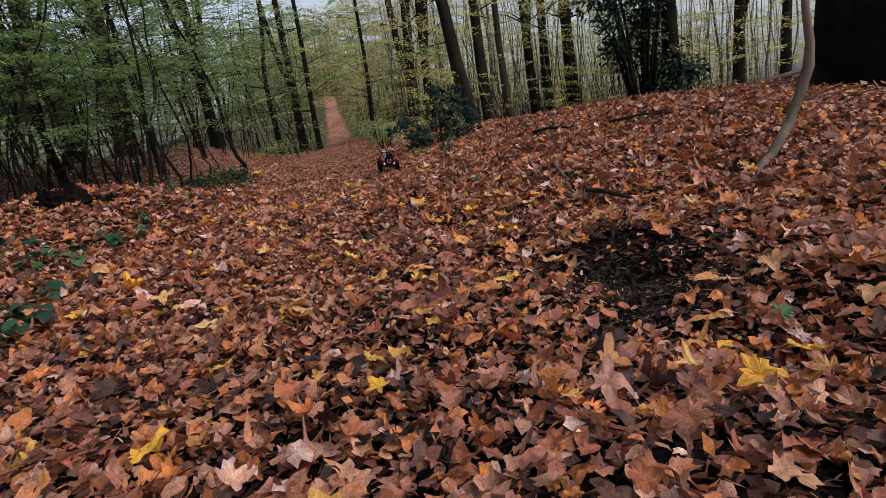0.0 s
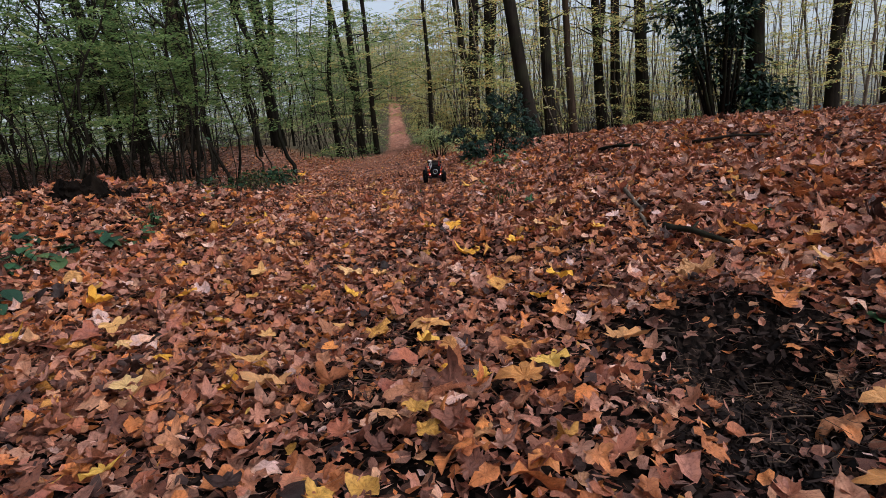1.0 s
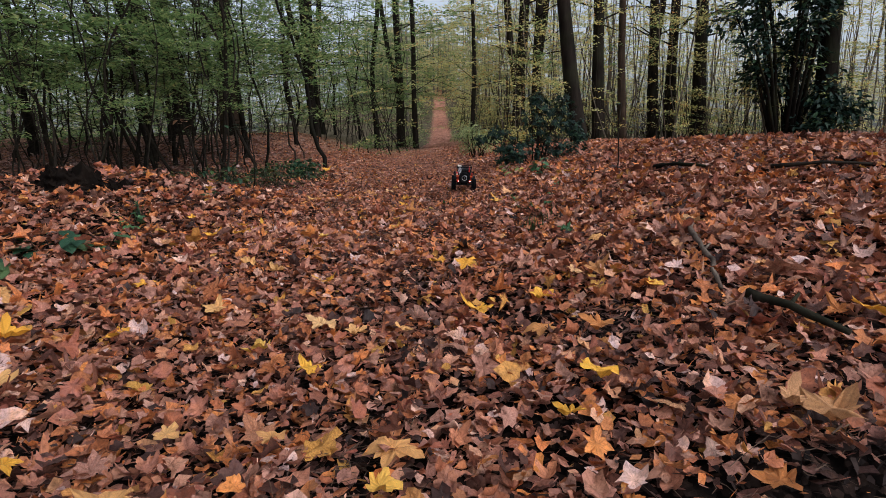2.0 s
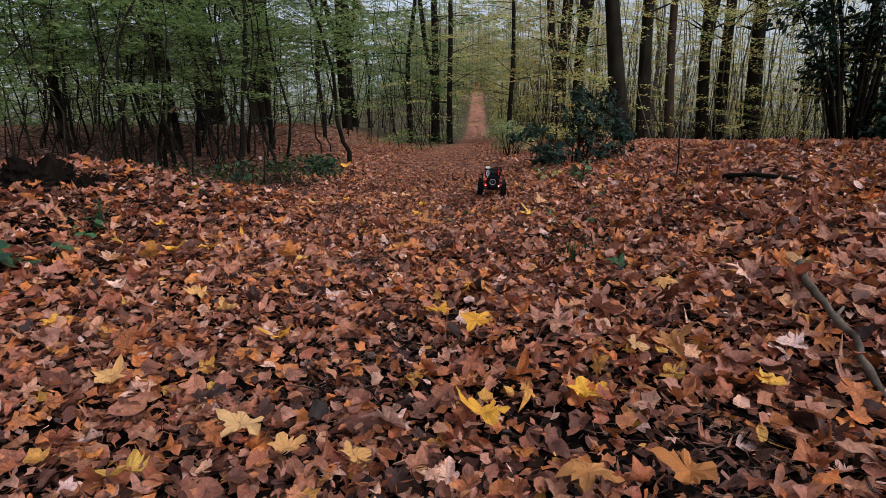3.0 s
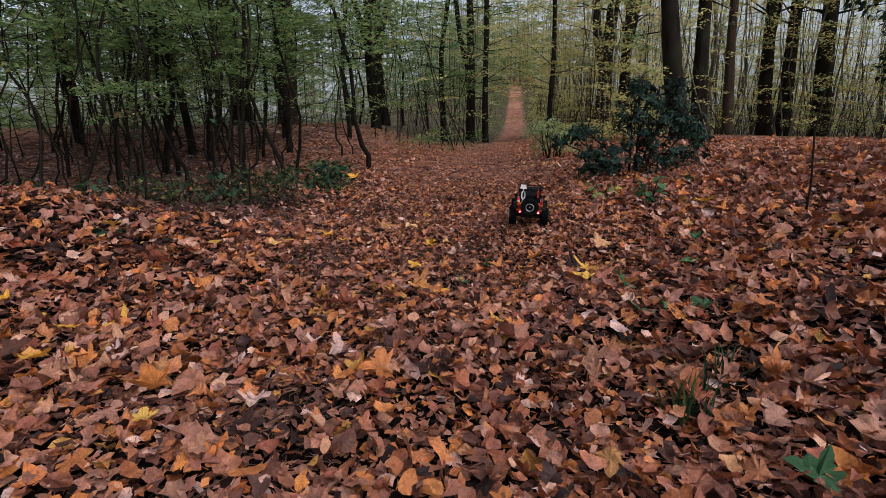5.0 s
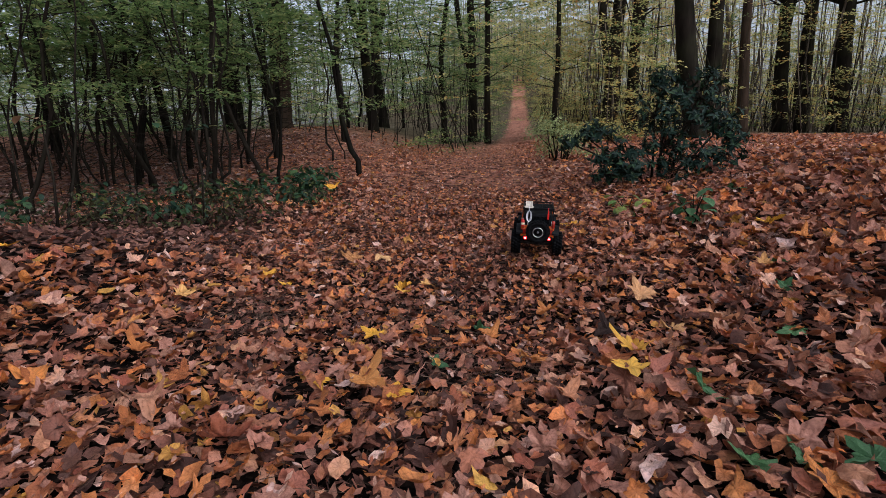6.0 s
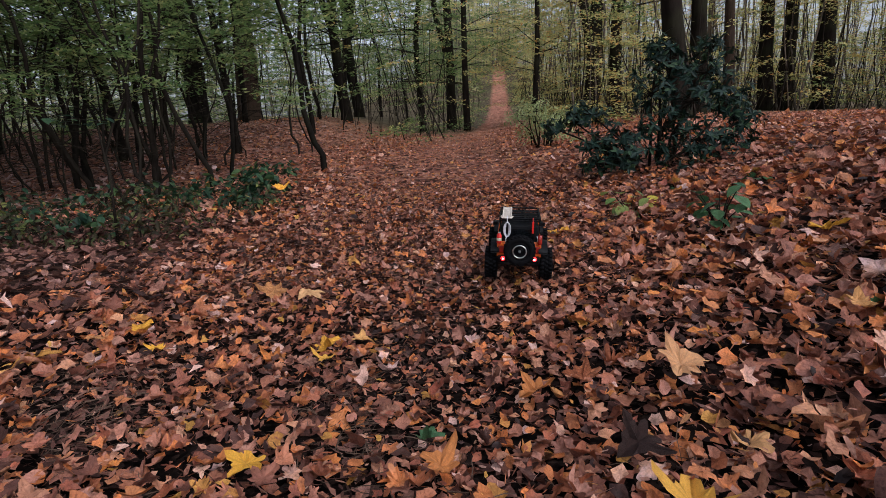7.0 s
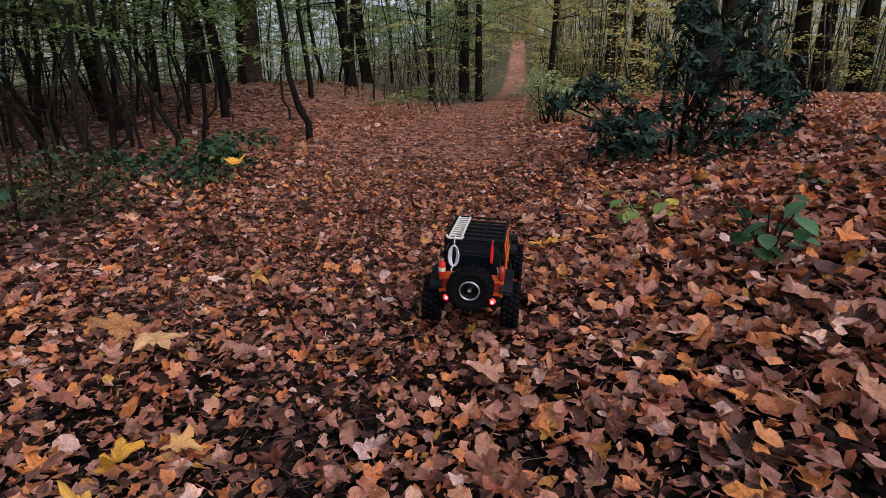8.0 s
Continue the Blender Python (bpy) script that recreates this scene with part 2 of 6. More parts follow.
def soil_material():
    """Dark humus, covered with small and far leaves where the single ones end; the far lane is paled for haze."""
    m, n, l, p = material("forest_soil", 0.95, 0.03)
    tc = n.new("ShaderNodeTexCoord")
    vo = n.new("ShaderNodeTexVoronoi")
    vo.inputs["Scale"].default_value, vo.inputs["Randomness"].default_value = 17.0, 1.0
    l.new(tc.outputs["Object"], vo.inputs["Vector"])
    sep = n.new("ShaderNodeSeparateColor")
    l.new(vo.outputs["Color"], sep.inputs["Color"])
    leaves = ramp(n, [(0.0, (0.03, 0.016, 0.013)), (0.3, (0.15, 0.062, 0.045)), (0.6, (0.27, 0.112, 0.075)), (0.85, (0.36, 0.18, 0.135)), (1.0, (0.38, 0.18, 0.08))])
    l.new(sep.outputs["Red"], leaves.inputs["Fac"])
    fine = noise_node(n, l, 35.0, 5, 0.7)
    crumb = n.new("ShaderNodeTexVoronoi")
    crumb.inputs["Scale"].default_value = 75.0
    l.new(tc.outputs["Object"], crumb.inputs["Vector"])
    crumb_mix = n.new("ShaderNodeMath")
    crumb_mix.operation = "MULTIPLY"
    crumb_sep = n.new("ShaderNodeSeparateColor")
    l.new(crumb.outputs["Color"], crumb_sep.inputs["Color"])
    l.new(crumb_sep.outputs["Green"], crumb_mix.inputs[0])
    l.new(fine.outputs["Fac"], crumb_mix.inputs[1])
    earth = ramp(n, [(0.08, (0.003, 0.0022, 0.002)), (0.30, (0.011, 0.0075, 0.0065)), (0.50, (0.030, 0.019, 0.0155)), (0.7, (0.075, 0.046, 0.036))])
    l.new(crumb_mix.outputs["Value"], earth.inputs["Fac"])
    patch = noise_node(n, l, 2.2, 3, 0.6)
    share = ramp(n, [(0.30, (0.35, 0.35, 0.35)), (0.55, (0.95, 0.95, 0.95))])
    l.new(patch.outputs["Fac"], share.inputs["Fac"])
    xyz = n.new("ShaderNodeSeparateXYZ")
    l.new(tc.outputs["Object"], xyz.inputs["Vector"])
    cover = n.new("ShaderNodeMapRange")
    cover.inputs["From Min"].default_value, cover.inputs["From Max"].default_value = 5.5, 10.0
    cover.inputs["To Min"].default_value, cover.inputs["To Max"].default_value = 0.0, 1.0
    l.new(xyz.outputs["Y"], cover.inputs["Value"])
    widest = cover.outputs["Result"]
    for axis, a, b in (("Y", 0.6, -1.0), ("X", 2.6, 4.4), ("X", -2.6, -4.4)):
        rim = n.new("ShaderNodeMapRange")
        rim.inputs["From Min"].default_value, rim.inputs["From Max"].default_value = a, b
        l.new(xyz.outputs[axis], rim.inputs["Value"])
        most = n.new("ShaderNodeMath")
        most.operation = "MAXIMUM"
        l.new(widest, most.inputs[0])
        l.new(rim.outputs["Result"], most.inputs[1])
        widest = most.outputs["Value"]
    leafy = n.new("ShaderNodeMath")
    leafy.operation = "MULTIPLY"
    l.new(share.outputs["Color"], leafy.inputs[0])
    l.new(widest, leafy.inputs[1])
    hill = n.new("ShaderNodeMath")
    hill.operation = "ABSOLUTE"
    drift = n.new("ShaderNodeMath")
    drift.operation = "MULTIPLY_ADD"
    drift.inputs[1].default_value = -0.05
    l.new(xyz.outputs["Y"], drift.inputs[0])
    l.new(xyz.outputs["X"], drift.inputs[2])
    centred = n.new("ShaderNodeMath")
    centred.inputs[1].default_value = 0.03
    l.new(drift.outputs["Value"], centred.inputs[0])
    l.new(centred.outputs["Value"], hill.inputs[0])
    side = n.new("ShaderNodeMapRange")
    side.inputs["From Min"].default_value, side.inputs["From Max"].default_value = 0.6, 0.95
    l.new(hill.outputs["Value"], side.inputs["Value"])
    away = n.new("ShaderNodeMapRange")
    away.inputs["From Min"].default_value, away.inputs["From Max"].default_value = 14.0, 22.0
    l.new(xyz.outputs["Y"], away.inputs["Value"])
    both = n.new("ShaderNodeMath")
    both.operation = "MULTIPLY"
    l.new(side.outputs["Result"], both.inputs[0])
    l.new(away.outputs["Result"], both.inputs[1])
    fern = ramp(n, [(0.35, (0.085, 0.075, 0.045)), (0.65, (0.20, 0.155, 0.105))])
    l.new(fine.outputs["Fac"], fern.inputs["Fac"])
    # haze painted in: the lane's leaf colour turns paler with distance
    hazed = ramp(n, [(0.0, (0.48, 0.215, 0.145)), (0.6, (0.60, 0.285, 0.20)), (1.0, (0.66, 0.34, 0.245))])
    l.new(sep.outputs["Red"], hazed.inputs["Fac"])
    lane = mix_color(n, l, "MIX", away.outputs["Result"], leaves.outputs["Color"], hazed.outputs["Color"])
    leaves_mix = mix_color(n, l, "MIX", both.outputs["Value"], lane, fern.outputs["Color"])
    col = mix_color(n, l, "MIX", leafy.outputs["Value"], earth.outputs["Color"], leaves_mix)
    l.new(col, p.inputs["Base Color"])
    add_bump(n, l, p, vo.outputs["Distance"], 0.7, 0.03)
    return m


M_SOIL = soil_material()


# ---- the lie of the land ----
def smooth(a, b, v):
    u = min(1.0, max(0.0, (v - a) / (b - a)))
    return u * u * (3 - 2 * u)
def bump(x, y, cx, cy, sx, sy):
    return math.exp(-((x - cx) / sx) ** 2 - ((y - cy) / sy) ** 2)
def ground_z(x, y):
    z = -0.025 - 0.085 * max(0.0, 3.2 - max(y, -2.0)) + 0.012 * (min(max(y, 5.0), 22.0) - 5.0)
    far = max(0.0, min(y, 80.0) - 28.0)
    z += (0.0023 * far * far + 0.13 * (min(max(y, 80.0), 125.0) - 80.0)) * (1.0 - 0.93 * smooth(7.0, 19.0, x)) * (1.0 - 0.8 * smooth(4.0, 24.0, -x))
    u = min(1.0, max(0.0, (x - 0.3) / 3.2))
    bank = 0.5 * (u * u * (3 - 2 * u) + u * (2 - u))
    z += bank * (0.10 + 0.32 * smooth(2.2, 5.0, y)) * (1.0 - 0.6 * smooth(6.0, 14.0, x)) * (1.0 - 0.36 * smooth(6.0, 10.5, y))
    z += 0.28 * bump(x, y, -2.7, 4.9, 1.1, 1.0) + 0.10 * bump(x, y, -2.0, 5.6, 0.8, 0.8)
    z -= 0.11 * bump(x, y, -1.2, 2.8, 0.8, 1.3)
    z -= 0.09 * bump(x, y, 0.55, 1.15, 0.4, 0.35) + 0.24 * bump(x, y, 0.62, 1.64, 0.19, 0.10)
    z += 0.09 * bump(x, y, 0.62, 1.83, 0.28, 0.08)
    z -= 0.15 * bump(x, y, -5.0, 8.5, 2.5, 3.0)
    z += 0.65 * smooth(10.0, 18.0, y) * smooth(1.2, 4.0, -x)
    return z


def path_x(y):
    """The middle of the path."""
    return max(0.15, 0.05 * y - 0.03)


def mesh_from(name, verts, faces, mat, smooth_faces=False):
    me = bpy.data.meshes.new(name)
    me.from_pydata(verts, [], faces)
    me.materials.append(mat)
    if smooth_faces:
        me.polygons.foreach_set("use_smooth", [True] * len(me.polygons))
    me.update()
    return me


def child(name, me, parent, label=""):
    ob = new(name, me)
    ob.parent = parent
    return tagged(ob, label)


def build_ground():
    xs = sorted(set([round(v, 3) for v in np.arange(-6, 6.01, 0.12)] + [round(v, 3) for v in np.arange(0.06, 1.3, 0.12)] + [round(v, 2) for v in np.arange(-30, 30.1, 1.0)]
                    + [-400, -250, -150, -100, -70, -50, -40, 40, 50, 70, 100, 150, 250, 400]))
    ys = sorted(set([round(v, 3) for v in np.arange(-2, 14.01, 0.12)] + [round(v, 3) for v in np.arange(1.06, 2.4, 0.12)] + [round(v, 2) for v in np.arange(-12, 60.1, 1.0)]
                    + [-400, -200, -100, -50, -25, 70, 80, 90, 100, 110, 120, 150, 200, 300, 450, 700]))
    verts = []
    for y in ys:
        for x in xs:
            z = ground_z(x, y)
            if abs(x) < 30 and -12 < y < 60:
                z += 0.035 * noise.noise(Vector((x * 1.7, y * 1.7, 0.3))) + 0.02 * noise.noise(Vector((x * 4.5, y * 4.5, 1.3)))
            verts.append((x, y, z))
    w = len(xs)
    faces = [(j * w + i, j * w + i + 1, (j + 1) * w + i + 1, (j + 1) * w + i) for j in range(len(ys) - 1) for i in range(w - 1)]
    return tagged(new("ground", mesh_from("ground", verts, faces, M_SOIL, True)),
                  "leaf-strewn forest floor with dark soil and a rising path", "ground", kind="structure")


build_ground()


# ---- leaves ----
def leaf_outline(kind, rng, toothed=False):
    """One flat leaf in the xy plane, stalk at the origin's side, about one unit long."""
    pts = []
    if kind == "maple":
        lobes = [(-128, 0.40), (-70, 0.62), (0, 0.74), (70, 0.62), (128, 0.40)]
        lobes = [(a + rng.uniform(-7, 7), r * rng.uniform(0.85, 1.12)) for a, r in lobes]
        notch = [q * rng.uniform(0.85, 1.1) * (1.15 if toothed else 1.0) for q in (0.30, 0.42, 0.46, 0.42, 0.30)]
        pts.append((0.0, -0.18))
        for k, (a, r) in enumerate(lobes):
            teeth = ((-23, 0.62), (-13, 0.86), (0, 1.0), (13, 0.86), (23, 0.62)) if toothed else ((-20, 0.76), (0, 1.0), (20, 0.76))
            for da, f in teeth:
                t = radians(a + da)
                pts.append((math.sin(t) * r * f, math.cos(t) * r * f))
            if k < 4:
                t = radians((a + lobes[k + 1][0]) / 2)
                pts.append((math.sin(t) * notch[k], math.cos(t) * notch[k]))
        return [(x * rng.uniform(0.88, 1.12), (y - 0.1) * rng.uniform(0.9, 1.1)) for x, y in pts]
    if kind in ("simple", "ragged"):
        n = 8 if kind == "simple" else 12
        wide, torn, lobed = rng.uniform(0.5, 0.95), rng.randrange(n), rng.uniform(0.0, 0.3)
        for k in range(n):
            t = 6.283 * k / n
            r = 0.5 * rng.uniform(0.8, 1.12) * (1 - lobed * (k % 2)) * (0.55 if k == torn else 1)
            pts.append((math.sin(t) * r * wide, math.cos(t) * r))
        return pts
    n, wide = rng.choice((4, 5, 5)), rng.uniform(0.12, 0.6)
    return [(math.sin(6.283 * k / n) * 0.5 * wide * rng.uniform(0.4, 1.3), math.cos(6.283 * k / n) * 0.5 * rng.uniform(0.5, 1.3)) for k in range(n)]


def leaf_shape(kind, rng):
    """Vertices and triangles of one dried, curled leaf."""
    out = leaf_outline(kind, rng)
    fold, curl, twist = rng.uniform(-0.2, 0.4), rng.uniform(-0.3, 0.6), rng.uniform(-0.5, 0.5)
    phase, wave = rng.uniform(0, 6.3), rng.uniform(0.02, 0.10)
    pts = [(0.0, 0.0)] + out
    verts = []
    for x, y in pts:
        r2 = x * x + y * y
        a = math.atan2(y, x)
        z = fold * abs(x) + curl * r2 * (0.6 + 0.4 * math.sin(a + phase)) + twist * x * y + wave * math.sin(3 * a + phase) * min(1, r2 * 3)
        verts.append((x * (1 - 0.25 * abs(fold)), y * (1 - 0.15 * abs(curl)), z))
    n = len(out)
    return np.array(verts), [(0, 1 + k, 1 + (k + 1) % n) for k in range(n)]


def crumpled_leaf(kind, rng, toothed=False, roll=1.6):
    """A finer leaf with an inner ring: buckled between its veins, its tips curled, the whole blade rolled along one line."""
    out = leaf_outline(kind, rng, toothed)
    fold, cup, seed = rng.uniform(-0.2, 0.45), rng.uniform(-0.4, 0.7), rng.uniform(0, 50)
    tips = [rng.gauss(0.12, 0.25 + 0.4 * roll) for _ in range(5)]
    bend, line = rng.choice((0.25, 0.6, 1.0, 1.0)) * rng.uniform(-0.6, 1.0) * roll, rng.uniform(0, math.pi)
    rows = [(0.0, 0.0)] + [(x * 0.52, y * 0.52) for x, y in out] + out
    verts = []
    for x, y in rows:
        r2, a = x * x + y * y, math.atan2(x, y)
        lobe = min(4, max(0, round(a / 1.15) + 2))
        z = fold * abs(x) + cup * r2 + tips[lobe] * max(0.0, math.sqrt(r2) - 0.3) ** 2 * 2.2 - 0.06 * math.cos(a * 5.4) * math.sqrt(r2)
        z += 0.15 * noise.noise(Vector((x * 4, y * 4, seed))) + 0.12 * noise.noise(Vector((x * 1.7, y * 1.7, seed + 9)))
        along, across = x * math.cos(line) + y * math.sin(line), -x * math.sin(line) + y * math.cos(line)
        if abs(bend) > 0.05:
            z += (1 - math.cos(bend * along)) / bend
            along = math.sin(bend * along) / bend
        verts.append((along * math.cos(line) - across * math.sin(line), along * math.sin(line) + across * math.cos(line), z))
    n = len(out)
    faces = [(0, 1 + k, 1 + (k + 1) % n) for k in range(n)]
    for k in range(n):
        a, b = 1 + k, 1 + (k + 1) % n
        faces += [(a, a + n, b + n), (a, b + n, b)]
    return np.array(verts), faces


leaf_rng = random.Random(11)
MAPLES = [crumpled_leaf("maple", leaf_rng, False, 2.0) for _ in range(30)]
TOOTHED = [crumpled_leaf("maple", leaf_rng, True, 2.0) for _ in range(36)]
LARGE = [crumpled_leaf("maple", leaf_rng, True, 0.7) for _ in range(8)]
OVALS = [leaf_shape("simple", leaf_rng) for _ in range(14)]
CRUMPLED = [crumpled_leaf("ragged", leaf_rng, False, 2.8) for _ in range(30)]
MINI = [crumpled_leaf("simple", leaf_rng, False, 2.4) for _ in range(24)]
BITS = [leaf_shape("bit", leaf_rng) for _ in range(16)]


def join_leaves(name, shapes, places, mat):
    """places: rows of x, y, z, yaw, tilt x, tilt y, size, shape number. One mesh of all of them."""
    verts, faces, flat, base = [], [], [], 0
    rows = np.array(places)
    for k, (v, f) in enumerate(shapes):
        some = rows[rows[:, 7].astype(int) == k]
        if not len(some):
            continue
        cz, sz = np.cos(some[:, 3]), np.sin(some[:, 3])
        cx, sx = np.cos(some[:, 4]), np.sin(some[:, 4])
        cy, sy = np.cos(some[:, 5]), np.sin(some[:, 5])
        p = v[None] * some[:, 6, None, None]
        x, y, z = p[..., 0], p[..., 1], p[..., 2]
        x, y = x * cz[:, None] - y * sz[:, None], x * sz[:, None] + y * cz[:, None]
        y, z = y * cx[:, None] - z * sx[:, None], y * sx[:, None] + z * cx[:, None]
        x, z = x * cy[:, None] + z * sy[:, None], -x * sy[:, None] + z * cy[:, None]
        low = z.min(axis=1)
        verts.append(np.stack([x + some[:, 0, None], y + some[:, 1, None], z - 0.35 * low[:, None] + some[:, 2, None]], -1).reshape(-1, 3))
        flat.append(np.tile(v[None, :, :2], (len(some), 1, 1)).reshape(-1, 2))
        tri = np.array(f)[None] + (np.arange(len(some)) * len(v))[:, None, None] + base
        faces.append(tri.reshape(-1, 3))
        base += len(some) * len(v)
    verts, faces, flat = np.concatenate(verts), np.concatenate(faces), np.concatenate(flat)
    me = bpy.data.meshes.new(name)
    me.vertices.add(len(verts))
    me.vertices.foreach_set("co", verts.ravel())
    me.loops.add(faces.size)
    me.loops.foreach_set("vertex_index", faces.ravel())
    me.polygons.add(len(faces))
    me.polygons.foreach_set("loop_start", np.arange(len(faces)) * 3)
    me.materials.append(mat)
    me.polygons.foreach_set("use_smooth", np.ones(len(faces), dtype=bool))
    me.update(calc_edges=True)
    me.uv_layers.new(name="leaf").data.foreach_set("uv", flat[faces.ravel()].ravel())
    return me


def ground_at(x, y):
    return (ground_z(x, y) + 0.035 * noise.noise(Vector((x * 1.7, y * 1.7, 0.3))) + 0.02 * noise.noise(Vector((x * 4.5, y * 4.5, 1.3))))


# trodden patches where dark, needle-strewn soil shows: x, y, half-sizes, how bare
SOIL = [(0.04, 5.40, 0.13, 0.22, 0.85), (-0.03, 4.78, 0.12, 0.20, 0.8), (0.07, 5.88, 0.10, 0.14, 0.6), (-0.53, 5.94, 0.14, 0.16, 0.75), (-0.68, 5.2, 0.14, 0.14, 0.6),
        (-0.08, 5.10, 0.10, 0.14, 0.6), (-0.64, 5.05, 0.12, 0.12, 0.5), (-0.16, 3.02, 0.16, 0.10, 0.6), (-0.33, 2.84, 0.16, 0.10, 0.6), (-0.34, 1.72, 0.14, 0.12, 0.65),
        (-0.27, 2.02, 0.12, 0.12, 0.55), (-0.35, 3.75, 0.12, 0.12, 0.5), (-0.15, 4.2, 0.10, 0.2, 0.5), (0.18, 4.69, 0.10, 0.10, 0.5), (-0.1, 6.6, 0.14, 0.3, 0.5), (-0.7, 6.8, 0.14, 0.3, 0.45), (0.54, 2.53, 0.17, 0.12, 1.3)]


STUMPS = ((-2.44, 4.80), (-3.0, 4.85), (-2.16, 4.86))


def bare(x, y):
    """How far the leaves are kicked away and the soil shows: the dug hollow and the trodden patches; the thicket's edge
    is bared for shade.
    """
    b = (1.45 + 0.9 * noise.noise(Vector((x * 9, y * 9, 3.1)))) * bump(x, y, 0.57, 1.60, 0.25, 0.19) + 0.8 * bump(x, y, 0.42, 1.36, 0.14, 0.12) + 0.8 * bump(x, y, 0.5, 0.76, 0.12, 0.09) + 0.5 * bump(x, y, 0.25, 1.78, 0.25, 0.09) + 0.25 * bump(x, y, 0.78, 1.22, 0.2, 0.16) + 0.25 * bump(x, y, 1.0, 2.2, 0.3, 0.25)
    # bared to darken the thicket's edge in place of its shade
    b += 1.3 * bump(x, y, -2.7, 6.9, 1.2, 1.3) + 1.1 * bump(x, y, -1.85, 6.3, 0.75, 1.0)
    b += sum(1.4 * bump(x, y, cx, cy - 0.05, k, k) for (cx, cy), k in zip(STUMPS, (0.2, 0.17, 0.09)))
    if -1.2 < x < 1.0:
        ragged = 0.75 + 0.9 * noise.noise(Vector((x * 7, y * 7, 7.7)))
        b += sum(k * ragged * bump(x, y, cx, cy, sx, sy) for cx, cy, sx, sy, k in SOIL if abs(y - cy) < 3 * sy)
    return b


def scatter(rng, count, x0, x1, y0, y1, sizes, shapes, lift=0.03, keep=None, tilt=0.35, heed=1.0, soft=0.9):
    """Leaves strewn over a stretch, thinning out towards its borders."""
    rows = []
    # leaves on the trodden middle of the path are broken smaller
    trod = lambda x, y: 1.0 - (0.18 * smooth(0.8, 2.2, y) + 0.22 * smooth(4.2, 5.6, y)) * math.exp(-((x + 0.1) / 0.95) ** 4)
    while len(rows) < count:
        x, y = rng.uniform(x0, x1), rng.uniform(y0, y1)
        edge = min(x - x0, x1 - x, y - y0, y1 - y) / soft
        if rng.random() > edge or (keep and rng.random() > keep(x, y)):
            continue
        if rng.random() < heed * bare(x, y):
            continue
        rows.append((x, y, ground_at(x, y) + rng.uniform(0.0, lift), rng.uniform(0, 6.283), rng.gauss(0, tilt) * (1.9 if rng.random() < 0.08 else 1.0), rng.gauss(0, tilt),
                     rng.uniform(*sizes) * trod(x, y) * (1.5 if rng.random() < 0.06 else 1.0), rng.randrange(shapes)))
    return rows


